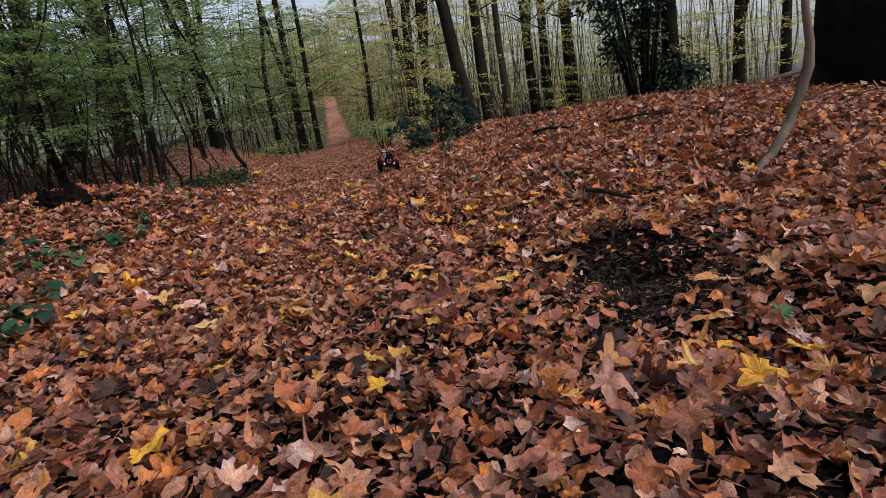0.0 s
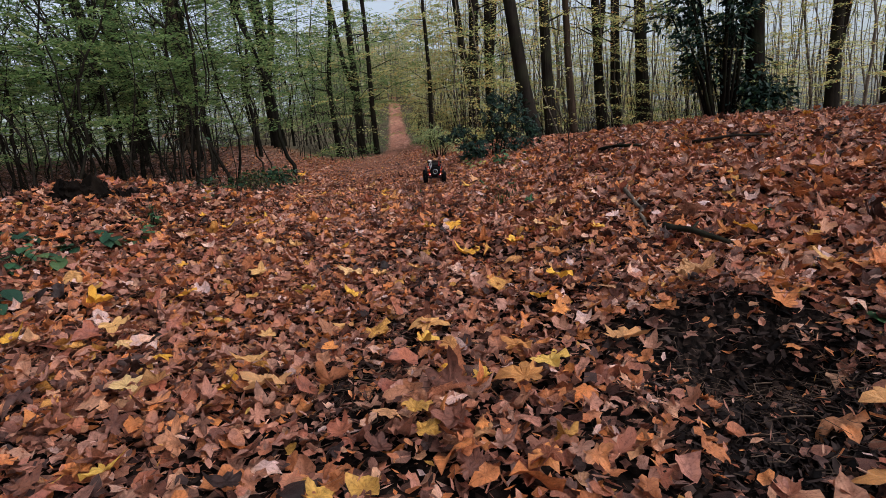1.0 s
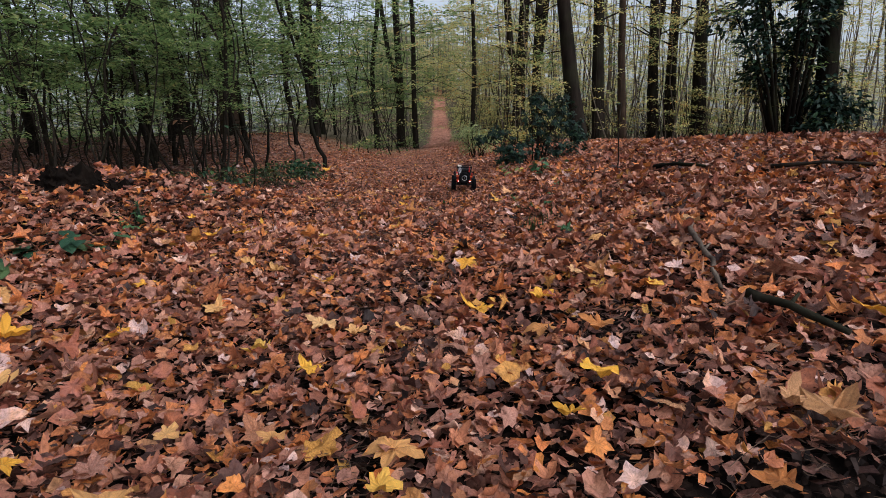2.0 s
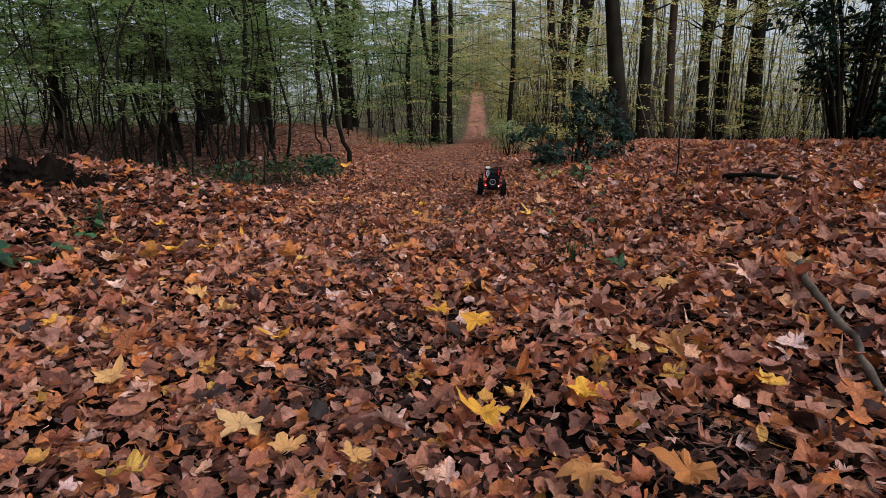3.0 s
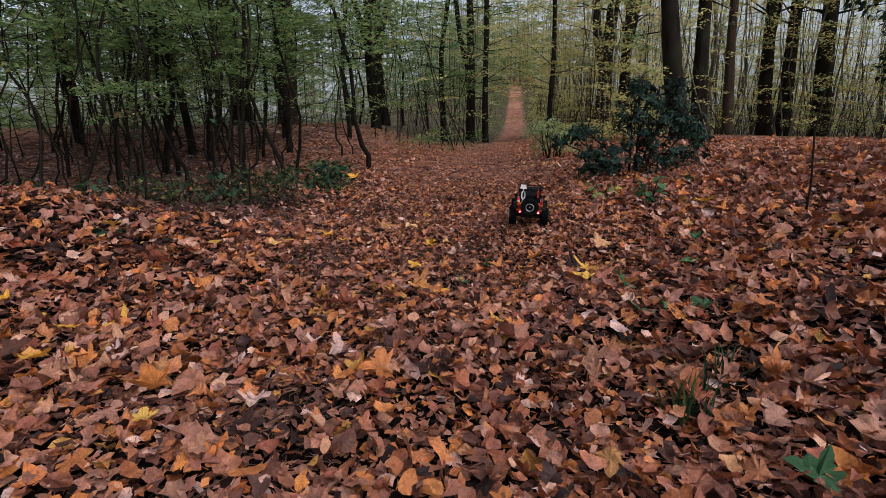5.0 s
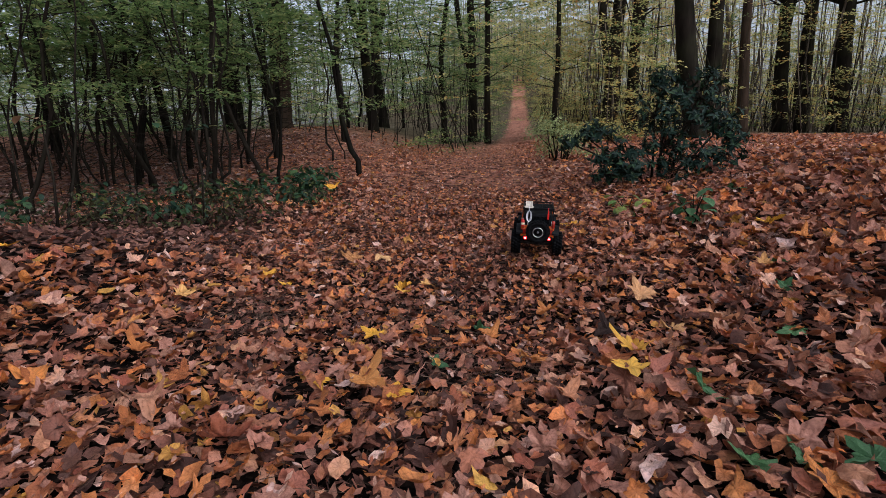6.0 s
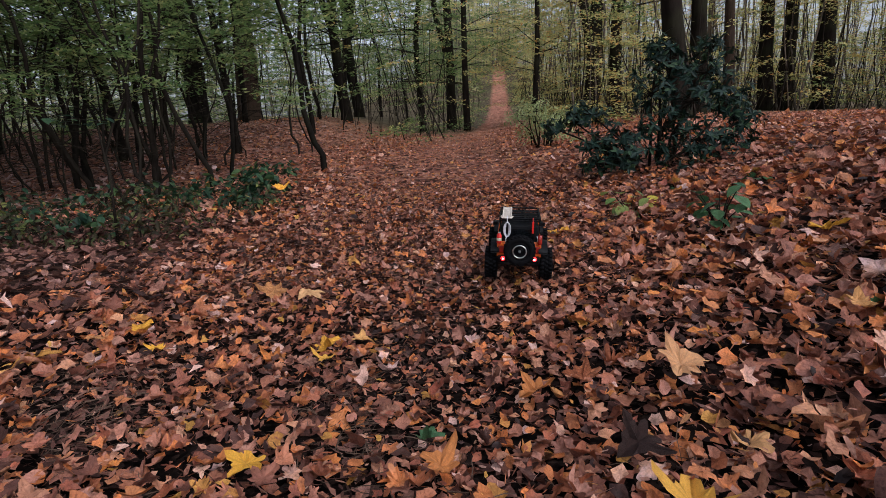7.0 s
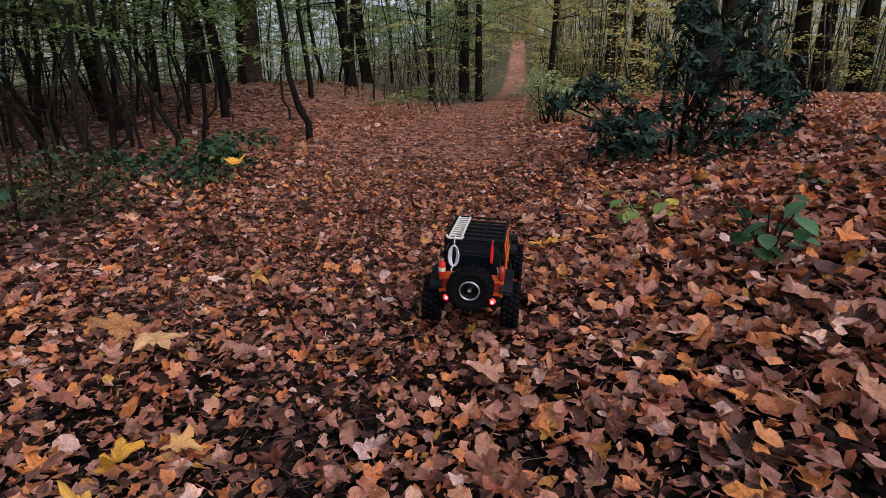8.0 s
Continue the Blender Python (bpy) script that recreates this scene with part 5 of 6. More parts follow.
    part("hook", tube_bm([(0.058, -0.208, 0.160), (0.061, -0.212, 0.150), (0.060, -0.210, 0.138)], [0.0014] * 3, 6), M_SILVER, car, "small silver hook")
    # the body rides a little high on its wheels
    for ob in car.children:
        if not ob.name.startswith(("wheel", "axle", "chassis")) or ob.name.startswith("wheel_flare"):
            ob.matrix_basis = Matrix.Translation((0, 0, 0.011)) @ ob.matrix_basis
    return car


CAR_X, CAR_Y = 0.345, 6.0
crawler = build_crawler()
crawler.matrix_basis = pose(CAR_X, CAR_Y, ground_at(CAR_X, CAR_Y) + 0.058, 1.0, 3.0, -4.5) @ Matrix.Diagonal((0.96, 0.96, 0.92, 1.0))


M_WITHER = leaf_material("withered_leaf", [(0.0, (0.20, 0.11, 0.06)), (1.0, (0.36, 0.22, 0.13))], 0.7, 0.2, scale=25)


# ---- bushes, plants and dead wood ----
def pointed_leaf(long=1.0, wide=0.5, fold=0.25, droop=0.25):
    """A folded, drooping leaf along +y."""
    verts, faces = [], []
    for u, w in ((0.0, 0.02), (0.2, 0.38), (0.45, 0.5), (0.7, 0.38), (0.88, 0.18), (1.0, 0.0)):
        z = -droop * u * u * long
        verts += [(-w * wide, u * long, z + fold * w * wide), (0, u * long, z), (w * wide, u * long, z + fold * w * wide)]
    for k in range(5):
        b = k * 3
        faces += [(b, b + 1, b + 4, b + 3), (b + 1, b + 2, b + 5, b + 4)]
    return [Vector(v) for v in verts], faces


def shrub(name, label, category, rng, clumps, leaves, size, mat, bark=None, wide=0.45, radius=0.012):
    """A bush: bent stems from one foot to each clump (x, y, z, spread), and folded leaves round the clumps."""
    root = new(name)
    stems, crown = [], []
    shape = pointed_leaf(1.0, wide)
    for cx, cy, cz, sp in clumps:
        foot = (cx * 0.25 + rng.uniform(-0.05, 0.05), cy * 0.25 + rng.uniform(-0.05, 0.05), -0.03)
        mid = (cx * 0.55 + rng.uniform(-0.06, 0.06), cy * 0.55, cz * 0.55)
        stems.append(tube([foot, mid, (cx, cy, cz)], [radius, radius * 0.7, radius * 0.35], 6))
        for _ in range(int(leaves * sp / 0.2)):
            d = Vector((rng.gauss(0, 1), rng.gauss(0, 1), rng.gauss(0, 0.75))).normalized() * sp * rng.random() ** 0.45
            p = Vector((cx, cy, cz)) + d
            if p.z < 0.02:
                p.z = rng.uniform(0.02, 0.08)
            out = (d + Vector((cx, cy, 0)) * 0.15)
            yaw = math.atan2(-out.x, out.y) + rng.gauss(0, 0.8)
            m = Matrix.Translation(p) @ Matrix.Rotation(yaw, 4, "Z") @ Matrix.Rotation(rng.uniform(-0.9, 0.5), 4, "X") @ Matrix.Rotation(rng.gauss(0, 0.4), 4, "Y") @ Matrix.Scale(size * rng.uniform(0.6, 1.2), 4)
            crown.append(([m @ v for v in shape[0]], shape[1]))
    tagged(child("stem_work", gather("stem_work", stems, bark or M_TWIG), root), kind="stuff")
    tagged(child("foliage", gather("foliage", crown, mat, False), root), kind="stuff")
    return tagged(root, label, category)


def rosette_bush(name, label, category, rng, clumps, whorls, size, mat):
    """An evergreen bush whose long leaves stand in whorls at the ends of its twigs."""
    root = new(name)
    stems, crown = [], []
    shape = pointed_leaf(1.0, 0.40, 0.3, 0.3)
    for cx, cy, cz, sp in clumps:
        foot = (cx * 0.25 + rng.uniform(-0.05, 0.05), cy * 0.25 + rng.uniform(-0.05, 0.05), -0.03)
        mid = (cx * 0.55 + rng.uniform(-0.06, 0.06), cy * 0.55, cz * 0.55)
        stems.append(tube([foot, mid, (cx, cy, cz)], [0.013, 0.009, 0.005], 6))
        for _ in range(int(whorls * sp / 0.2)):
            d = Vector((rng.gauss(0, 1), rng.gauss(0, 1), rng.gauss(0.25, 0.7))).normalized() * sp * rng.uniform(0.55, 1.15)
            p = Vector((cx, cy, cz)) + d
            p.z = max(p.z, rng.uniform(0.03, 0.10))
            stems.append(tube([(cx, cy, cz), tuple(p)], [0.003, 0.002], 4, False))
            axis = (d.normalized() + Vector((rng.gauss(0, 0.4), rng.gauss(0, 0.4), 0.6))).normalized()
            base = Matrix.Translation(p) @ axis.to_track_quat("Z", "Y").to_matrix().to_4x4() @ Matrix.Rotation(rng.uniform(0, 6.283), 4, "Z")
            count = rng.randrange(4, 9)
            for k in range(count):
                m = base @ Matrix.Rotation(6.283 * k / count + rng.gauss(0, 0.15), 4, "Z") @ Matrix.Rotation(rng.gauss(0.1, 0.5), 4, "X") @ Matrix.Scale(size * rng.uniform(0.65, 1.15), 4)
                crown.append(([m @ v for v in shape[0]], shape[1]))
    tagged(child("stem_work", gather("stem_work", stems, M_TWIG), root), kind="stuff")
    tagged(child("foliage", gather("foliage", crown, mat, False), root), kind="stuff")
    return tagged(root, label, category)


bush_rng = random.Random(4)
# evergreen bush on the path's edge: a tall middle, low skirts and a side lobe
CLUMPS = [(0.10, 0.05, 0.78, 0.20), (0.35, 0.0, 0.72, 0.22), (-0.05, 0.0, 0.58, 0.22), (0.22, -0.1, 0.52, 0.24), (0.55, 0.05, 0.50, 0.20), (0.62, -0.02, 0.36, 0.16),
          (0.0, -0.12, 0.34, 0.22), (-0.28, -0.1, 0.26, 0.18), (0.28, -0.15, 0.24, 0.22), (0.55, -0.1, 0.18, 0.16), (-0.44, -0.08, 0.20, 0.16), (-0.46, -0.12, 0.10, 0.15), (0.40, -0.22, 0.10, 0.16),
          (-0.30, -0.25, 0.12, 0.18), (0.05, -0.25, 0.14, 0.2), (-0.55, 0.35, 0.40, 0.16), (-0.72, 0.40, 0.36, 0.13), (-0.40, 0.35, 0.44, 0.16), (0.42, 0.12, 0.9, 0.12), (0.02, 0.1, 0.92, 0.12)]
stand(rosette_bush("evergreen_bush", "dark green glossy evergreen bush beside the path", "bush", bush_rng, [(a, b, c, d * 0.85) for a, b, c, d in CLUMPS], 38, 0.060, M_HOLLY), 1.48, 7.98, 0, 0.92)
# dark evergreen at the trees behind the bank
HOLLY = [(bush_rng.uniform(-1.7, 1.7), bush_rng.uniform(-0.7, 0.7), h, bush_rng.uniform(0.5, 0.85)) for h in np.linspace(0.4, 6.4, 30)]
stand(shrub("holly_tree", "dark dense holly in front of ivy-clad trunks", "tree", bush_rng, HOLLY, 60, 0.2, M_HOLLY, M_BARK_D, 0.55, 0.06), 11.9, 17.8)
# pale green shrub where the path narrows
PALE = [(bush_rng.uniform(-0.42, 0.42), bush_rng.uniform(-0.3, 0.3), h, 0.17) for h in (0.12, 0.18, 0.25, 0.3, 0.34, 0.4, 0.44, 0.5, 0.55, 0.6, 0.28, 0.2, 0.46, 0.38)]
stand(shrub("pale_shrub", "pale green feathery shrub at the narrow of the path", "bush", bush_rng, PALE, 130, 0.06, M_PALE, None, 0.35), 1.16, 11.7, 0, 1.0)
# low green growth under the thicket
BRAMBLES = ((-1.48, 8.05, 0.22), (-1.75, 8.3, 0.3), (-1.95, 8.75, 0.35), (-2.3, 8.1, 0.3), (-1.6, 8.6, 0.25), (-2.1, 9.8, 0.35), (-2.7, 8.9, 0.4), (-3.2, 8.3, 0.4),
            (-3.9, 8.6, 0.4), (-3.6, 7.4, 0.35), (-4.4, 7.6, 0.4), (-2.75, 7.3, 0.25), (-2.2, 7.2, 0.2), (-4.9, 8.4, 0.5), (-3.3, 6.4, 0.3))
for k, (x, y, w) in enumerate(BRAMBLES):
    cl = [(bush_rng.uniform(-w, w), bush_rng.uniform(-w, w) * 0.7, bush_rng.uniform(0.02, 0.22), 0.14) for _ in range(8)]
    b = shrub("bramble", "low tangle of green bramble leaves under the thicket", "bush", bush_rng, cl, 20 if k < 7 else 13, 0.075, M_IVY, None, 0.6, 0.004)
    tagged(stand(b, x, y), group="brambles under the thicket")

# withered stalks and leaves before the brambles
for x, y, w in ((-1.62, 7.35, 0.3), (-2.1, 7.55, 0.35), (-2.6, 7.9, 0.4), (-1.95, 6.95, 0.28), (-2.5, 7.1, 0.35), (-1.35, 7.75, 0.25), (-3.1, 7.6, 0.4), (-2.95, 6.85, 0.35), (-1.6, 6.85, 0.22)):
    cl = [(bush_rng.uniform(-w, w), bush_rng.uniform(-w, w) * 0.7, bush_rng.uniform(0.03, 0.24), 0.15) for _ in range(9)]
    b = shrub("withered_growth", "withered brown-green stalks and leaves at the thicket's edge", "undergrowth", bush_rng, cl, 34, 0.046, M_WITHERED, None, 0.45, 0.004)
    tagged(stand(b, x, y), group="withered growth before the brambles")

# leafy bushes added beside the view to shade the thicket's edge
for x, y, h in ((-4.6, 6.0, 0.9), (-5.2, 6.8, 1.1), (-6.0, 7.6, 1.3)):
    cl = [(bush_rng.uniform(-0.45, 0.45), bush_rng.uniform(-0.4, 0.4), h * bush_rng.uniform(0.15, 1.0), 0.2) for _ in range(9)]
    b = shrub("shade_bush", "loose dark green bush added to shade the thicket", "bush", bush_rng, cl, 16, 0.085, M_IVY, None, 0.6, 0.008)
    tagged(stand(b, x, y), group="bushes of the thicket's edge")


def seedling(label, rng, stalks, size, mat, height, spread):
    """A young plant: thin stalks, each leaf a part of its own."""
    root = new("seedling")
    shape = pointed_leaf(1.0, 0.85, 0.15, 0.25)
    me = mesh_from("leaf", [tuple(v) for v in shape[0]], shape[1], mat)
    for k in range(stalks):
        a = 6.283 * k / stalks + rng.uniform(-0.4, 0.4)
        h, r = height * rng.uniform(0.5, 1.0), spread * rng.uniform(0.3, 1.0)
        tip = (r * math.cos(a), r * math.sin(a), h)
        child("stalk", gather("stalk", [tube([(0, 0, -0.02), (tip[0] * 0.4, tip[1] * 0.4, h * 0.6), tip], [0.003, 0.0025, 0.0015], 5)], M_TWIG), root)
        for j in range(3):
            lf = child("leaf", me, root)
            lf.matrix_basis = (Matrix.Translation((tip[0] * (1 - 0.22 * j), tip[1] * (1 - 0.22 * j), h * (1 - 0.2 * j))) @ Matrix.Rotation(a - 1.57 + (j - 1) * 1.5 + rng.gauss(0, 0.25), 4, "Z")
                               @ Matrix.Rotation(rng.uniform(-0.5, 0.2), 4, "X") @ Matrix.Scale(size * rng.uniform(0.75, 1.15), 4))
    return tagged(root, label, "plant")


M_SEED_G = leaf_material("fresh_green_leaf", [(0.0, (0.035, 0.10, 0.045)), (1.0, (0.10, 0.21, 0.085))], 0.45, 0.3, per_object=True, scale=30)
M_SEED_Y = leaf_material("yellow_green_leaf", [(0.0, (0.16, 0.26, 0.08)), (0.7, (0.30, 0.36, 0.10)), (1.0, (0.62, 0.48, 0.05))], 0.45, 0.3, per_object=True, scale=30)
M_SEED_D = leaf_material("dark_ground_leaf", [(0.0, (0.012, 0.04, 0.022)), (0.8, (0.03, 0.085, 0.04)), (1.0, (0.10, 0.15, 0.05))], 0.5, 0.2, per_object=True, scale=30)
plant_rng = random.Random(13)
stand(seedling("small maple seedling with yellow-green leaves", plant_rng, 6, 0.072, M_SEED_Y, 0.16, 0.12), 0.92, 6.62)
stand(seedling("green leafy seedling among the brown leaves", plant_rng, 9, 0.060, M_SEED_G, 0.22, 0.10), 1.08, 6.05, 0, 1, 0)
stand(seedling("small green seedling on the bank", plant_rng, 3, 0.05, M_SEED_G, 0.10, 0.08), 1.55, 6.75)
stand(seedling("small green seedling on the bank", plant_rng, 3, 0.05, M_SEED_G, 0.10, 0.09), 1.30, 7.05)
stand(seedling("small green plant beside the path", plant_rng, 4, 0.055, M_SEED_G, 0.12, 0.10), -1.74, 4.2)
stand(seedling("dark green plant by the rotten stump", plant_rng, 5, 0.065, M_SEED_G, 0.16, 0.14), -2.04, 3.3)
stand(seedling("dark green plant at the foot of the berm", plant_rng, 4, 0.06, M_SEED_G, 0.12, 0.12), -1.70, 3.85)
for x, y in ((-1.77, 2.38), (-1.86, 2.72), (-2.02, 3.32), (-2.34, 3.75), (-2.25, 2.9), (-1.9, 3.72)):
    stand(seedling("low dark green plant on the litter", plant_rng, 8, 0.088, M_SEED_D, 0.15, 0.17), x, y)
stand(seedling("low green plant on the litter", plant_rng, 4, 0.06, M_SEED_G, 0.10, 0.12), -2.3, 2.6)
stand(seedling("low green plant beside the hollow", plant_rng, 3, 0.05, M_SEED_G, 0.06, 0.07), 1.02, 1.75)
stand(seedling("dark ivy tuft under a yellow leaf", plant_rng, 5, 0.05, M_IVY, 0.12, 0.1), -1.62, 5.05)


def grass_tuft(x, y, rng, label):
    root = new("grass_tuft")
    blades = []
    for _ in range(34):
        a, h, r = rng.uniform(0, 6.283), rng.uniform(0.06, 0.17), rng.uniform(0.01, 0.08)
        bx, by = rng.gauss(0, 0.02), rng.gauss(0, 0.02)
        c, s, w = math.cos(a), math.sin(a), 0.0025
        v = [(bx - s * w, by + c * w, 0), (bx + s * w, by - c * w, 0), (bx + c * r * 0.5 + s * w, by + s * r * 0.5 - c * w, h * 0.65),
             (bx + c * r * 0.5 - s * w, by + s * r * 0.5 + c * w, h * 0.65), (bx + c * r * 1.3, by + s * r * 1.3, h)]
        blades.append(([Vector(p) for p in v], [(0, 1, 2, 3), (3, 2, 4)]))
    tagged(child("blade_tuft", gather("blade_tuft", blades, M_IVY, False), root), kind="stuff")
    return tagged(stand(root, x, y), label, "grass tuft")


grass_tuft(0.51, 3.80, plant_rng, "tuft of dark green grass among brown leaves")
grass_tuft(0.60, 3.92, plant_rng, "small tuft of green grass beside the path")
grass_tuft(-1.78, 4.35, plant_rng, "tuft of grass on the berm")

# thin bare sapling on the bank, curved grey branch, sticks, rotten stump
bare_stem = new("bare_sapling")
child("stem", gather("stem", [tube([(0, 0, -0.03), (0.01, 0, 0.2), (0.0, 0.01, 0.42), (0.015, 0.0, 0.62)], [0.006, 0.005, 0.004, 0.002], 6)], M_TWIG), bare_stem)
child("leaf", gather("leaf", [([Matrix.Translation((0.0, 0, 0.6)) @ Matrix.Rotation(a, 4, "Z") @ (v * 0.05) for v in pointed_leaf()[0]], pointed_leaf()[1]) for a in (0.4, 2.6)], M_IVY, False), bare_stem)
stand(tagged(bare_stem, "thin bare sapling with a last green leaf", "sapling"), 1.50, 5.23)

branch = new("curved_branch")
child("wood", gather("wood", [tube([(-0.06, -0.03, -0.03), (0.09, 0.02, 0.05), (0.26, 0.06, 0.15), (0.41, 0.1, 0.29), (0.50, 0.12, 0.44), (0.555, 0.12, 0.58), (0.56, 0.12, 0.70), (0.52, 0.11, 0.84), (0.47, 0.10, 1.1)],
                                   [0.018, 0.022, 0.025, 0.025, 0.027, 0.028, 0.023, 0.02, 0.014], 12)], M_DEAD), branch)
stand(tagged(branch, "curved bare grey branch rising from the leaves", "branch"), 1.66, 2.32)


def stick(points, r, label, mat=None):
    # knotty: thicker and thinner along its length, with a snapped side twig
    path = [tuple(Vector(a).lerp(Vector(b), f)) for a, b in zip(points, points[1:]) for f in (0.0, 0.33, 0.66)] + [points[-1]]
    path = [(x + r * 0.5 * noise.noise(Vector((k * 1.3, x, y))), y, z + r * 0.4 * noise.noise(Vector((k * 1.7, y, x)))) for k, (x, y, z) in enumerate(path)]
    radii = [r * f * (1 + 0.35 * noise.noise(Vector((k * 2.1, r * 90, 0.5)))) for k, f in enumerate(np.linspace(1, 0.6, len(path)))]
    knot = Vector(path[len(path) // 2])
    twig = tube([tuple(knot), tuple(knot + Vector((r * 3, r * 2, r * 1.5)))], [r * 0.5, r * 0.3], 6)
    ob = new("stick", gather("stick", [tube(path, radii, 9), twig], mat or M_DEAD))
    return tagged(ob, label, "stick")


def lying(points, lift=0.075):
    return [(x, y, ground_at(x, y) + lift + dz) for x, y, dz in points]


stick(lying([(1.04, 3.22, 0.02), (1.0, 3.13, 0.004), (0.985, 3.03, 0.0), (0.95, 2.94, 0.012), (0.94, 2.85, -0.004), (0.885, 2.76, 0.006), (0.86, 2.66, -0.01)]), 0.012, "weathered grey stick lying on the leaves")
stick(lying([(0.88, 2.56, 0.0), (0.93, 2.44, 0.02), (0.99, 2.30, 0.0)]), 0.015, "dark broken stick on the leaves", M_TWIG)
stick(lying([(1.66, 4.92, 0.0), (1.72, 4.70, 0.02), (1.80, 4.48, 0.0)]), 0.016, "dark stick lying on the bank", M_BARK_D)
stick(lying([(2.05, 4.2, 0.0), (2.25, 4.05, 0.03), (2.5, 3.98, 0.0)]), 0.012, "thin twig lying on the bank", M_TWIG)
stick(lying([(7.6, 8.3, 0.0), (8.6, 8.0, 0.25), (9.8, 7.6, 0.5)]), 0.05, "fallen grey branch at the back of the bank")
stick(lying([(8.0, 7.8, 0.05), (8.8, 8.3, 0.2), (9.9, 8.7, 0.25)]), 0.035, "thin fallen branch at the back of the bank")


def stump(x, y, rng, r, h, label):
    """A rotten stump: ribbed, torn sides and a hollow, ragged top."""
    bm = bmesh.new()
    seg, rings = 72, 18
    grid = []
    for j in range(rings):
        u = j / (rings - 1)
        row = []
        for k in range(seg):
            a = 6.283 * k / seg
            c, s = math.cos(a), math.sin(a)
            rr = r * (1.35 - 0.5 * u) * (1 + 0.35 * noise.noise(Vector((c * 1.8, s * 1.8, u * 1.5 + x * 9))) + 0.16 * noise.noise(Vector((c * 6, s * 6, u * 6 + x))) + 0.14 * noise.noise(Vector((c * 15, s * 15, u * 5 + x))))
            z = h * u * (1 + 0.6 * noise.noise(Vector((c * 2.6, s * 2.6, 5.0 + x * 7))) + 0.55 * noise.noise(Vector((c * 8, s * 8, 2.0 + x))))
            row.append(bm.verts.new((rr * c, rr * s, z - 0.05)))
        grid.append(row)
    for f, dz in ((0.7, -0.25), (0.35, -0.4)):
        grid.append([bm.verts.new((v.co.x * f, v.co.y * f, v.co.z + dz * h * (1 + noise.noise(v.co * 30)))) for v in grid[rings - 1]])
    top = bm.verts.new((0, 0, h * 0.4))
    for r0, r1 in zip(grid, grid[1:]):
        for k in range(seg):
            bm.faces.new((r0[k], r0[(k + 1) % seg], r1[(k + 1) % seg], r1[k]))
    for k in range(seg):
        bm.faces.new((grid[-1][k], grid[-1][(k + 1) % seg], top))
    root = new("tree_stump")
    part("wood", bm, M_ROT, root)
    return tagged(stand(root, x, y, 0, 1, 0.02), label, "stump")


M_ROT = bark_material("rotten_wood", (0.0012, 0.001, 0.001), (0.012, 0.008, 0.006), 0.0)
for (x, y), (r, h), label in zip(STUMPS, ((0.17, 0.14), (0.17, 0.12), (0.08, 0.08)),
                                 ("rotten black mossy tree stump on the berm", "rotten black mossy tree stump on the berm", "small rotten black stump on the berm")):
    stump(x, y, plant_rng, r, h, label)

# a beech sprig in the open and withered leaves caught on stems
def sprig(x, y, z, mat, label, leaves, size, reach):
    root = new("sprig")
    g = ground_z(x, y)
    child("stem", gather("stem", [tube([(0, 0, -0.03), (0.03, 0.0, (z - g) * 0.5), (0.0, 0.02, z - g), (-reach * 0.5, -0.03, z - g + 0.03)], [0.008, 0.006, 0.004, 0.002], 6)], M_TWIG), root)
    shape = pointed_leaf(1.0, 0.55)
    some = []
    for k in range(leaves):
        u = k / max(1, leaves - 1) - 0.5
        m = Matrix.Translation((u * reach - reach * 0.2, plant_rng.uniform(-0.04, 0.04), z - g + plant_rng.uniform(-0.02, 0.03))) @ Matrix.Rotation(plant_rng.uniform(0, 6.283), 4, "Z") @ Matrix.Rotation(plant_rng.uniform(-0.4, 0.4), 4, "X") @ Matrix.Scale(size * plant_rng.uniform(0.7, 1.2), 4)
        some.append(([m @ v for v in shape[0]], shape[1]))
    tagged(child("leaf_spray", gather("leaf_spray", some, mat, False), root), kind="stuff")
    return tagged(stand(root, x, y, 0, 1, 0), label, "sapling")


sprig(-1.85, 6.95, 0.66, M_IVY, "thin sapling with one level spray of green leaves", 16, 0.07, 0.34)
sprig(-2.10, 6.0, 0.68, M_WITHER, "thin stem with withered brown leaves at its tip", 5, 0.07, 0.10)
sprig(-2.73, 5.0, 0.78, M_PALE, "thin stem with one pale leaf at its tip", 1, 0.06, 0.05)


# ---- twigs and single leaves on the bed, last ----
def build_twigs():
    rng = random.Random(31)
    bits = []
    for k in range(6500):
        if k % 9 == 0:
            x, y = rng.gauss(0.57, 0.17), rng.gauss(1.58, 0.15)
        elif k % 3 == 1:
            cx, cy, sx, sy, _ = rng.choice(SOIL)
            x, y = cx + rng.gauss(0, 0.8) * sx, cy + rng.gauss(0, 0.8) * sy
        else:
            x, y = rng.uniform(-2.4, 2.8), rng.uniform(0.2, 8)
        a, n = rng.uniform(0, 6.283), rng.uniform(0.015, 0.065) * (1.8 if rng.random() < 0.08 else 1)
        z = ground_at(x, y) + rng.uniform(0.012, 0.055)
        d = Vector((math.cos(a), math.sin(a), rng.uniform(-0.15, 0.2)))
        p = Vector((x, y, z))
        bend = Vector((-d.y, d.x, 0)) * rng.uniform(-0.3, 0.3) * n
        r = rng.uniform(0.0004, 0.0010) * (2.4 if rng.random() < 0.05 else 1)
        bits.append(tube([p, p + d * n * 0.5 + bend, p + d * n], [r, r, r * 0.6], 3, False))
    ob = new("fallen_twigs", gather("fallen_twigs", bits, M_TWIGS, False))
    tagged(ob, "scattered thin brown twigs and needles on the forest floor", "twigs", kind="stuff")


M_TWIGS = bark_material("fallen_twig", (0.024, 0.015, 0.011), (0.19, 0.125, 0.092), 0.0)
build_twigs()


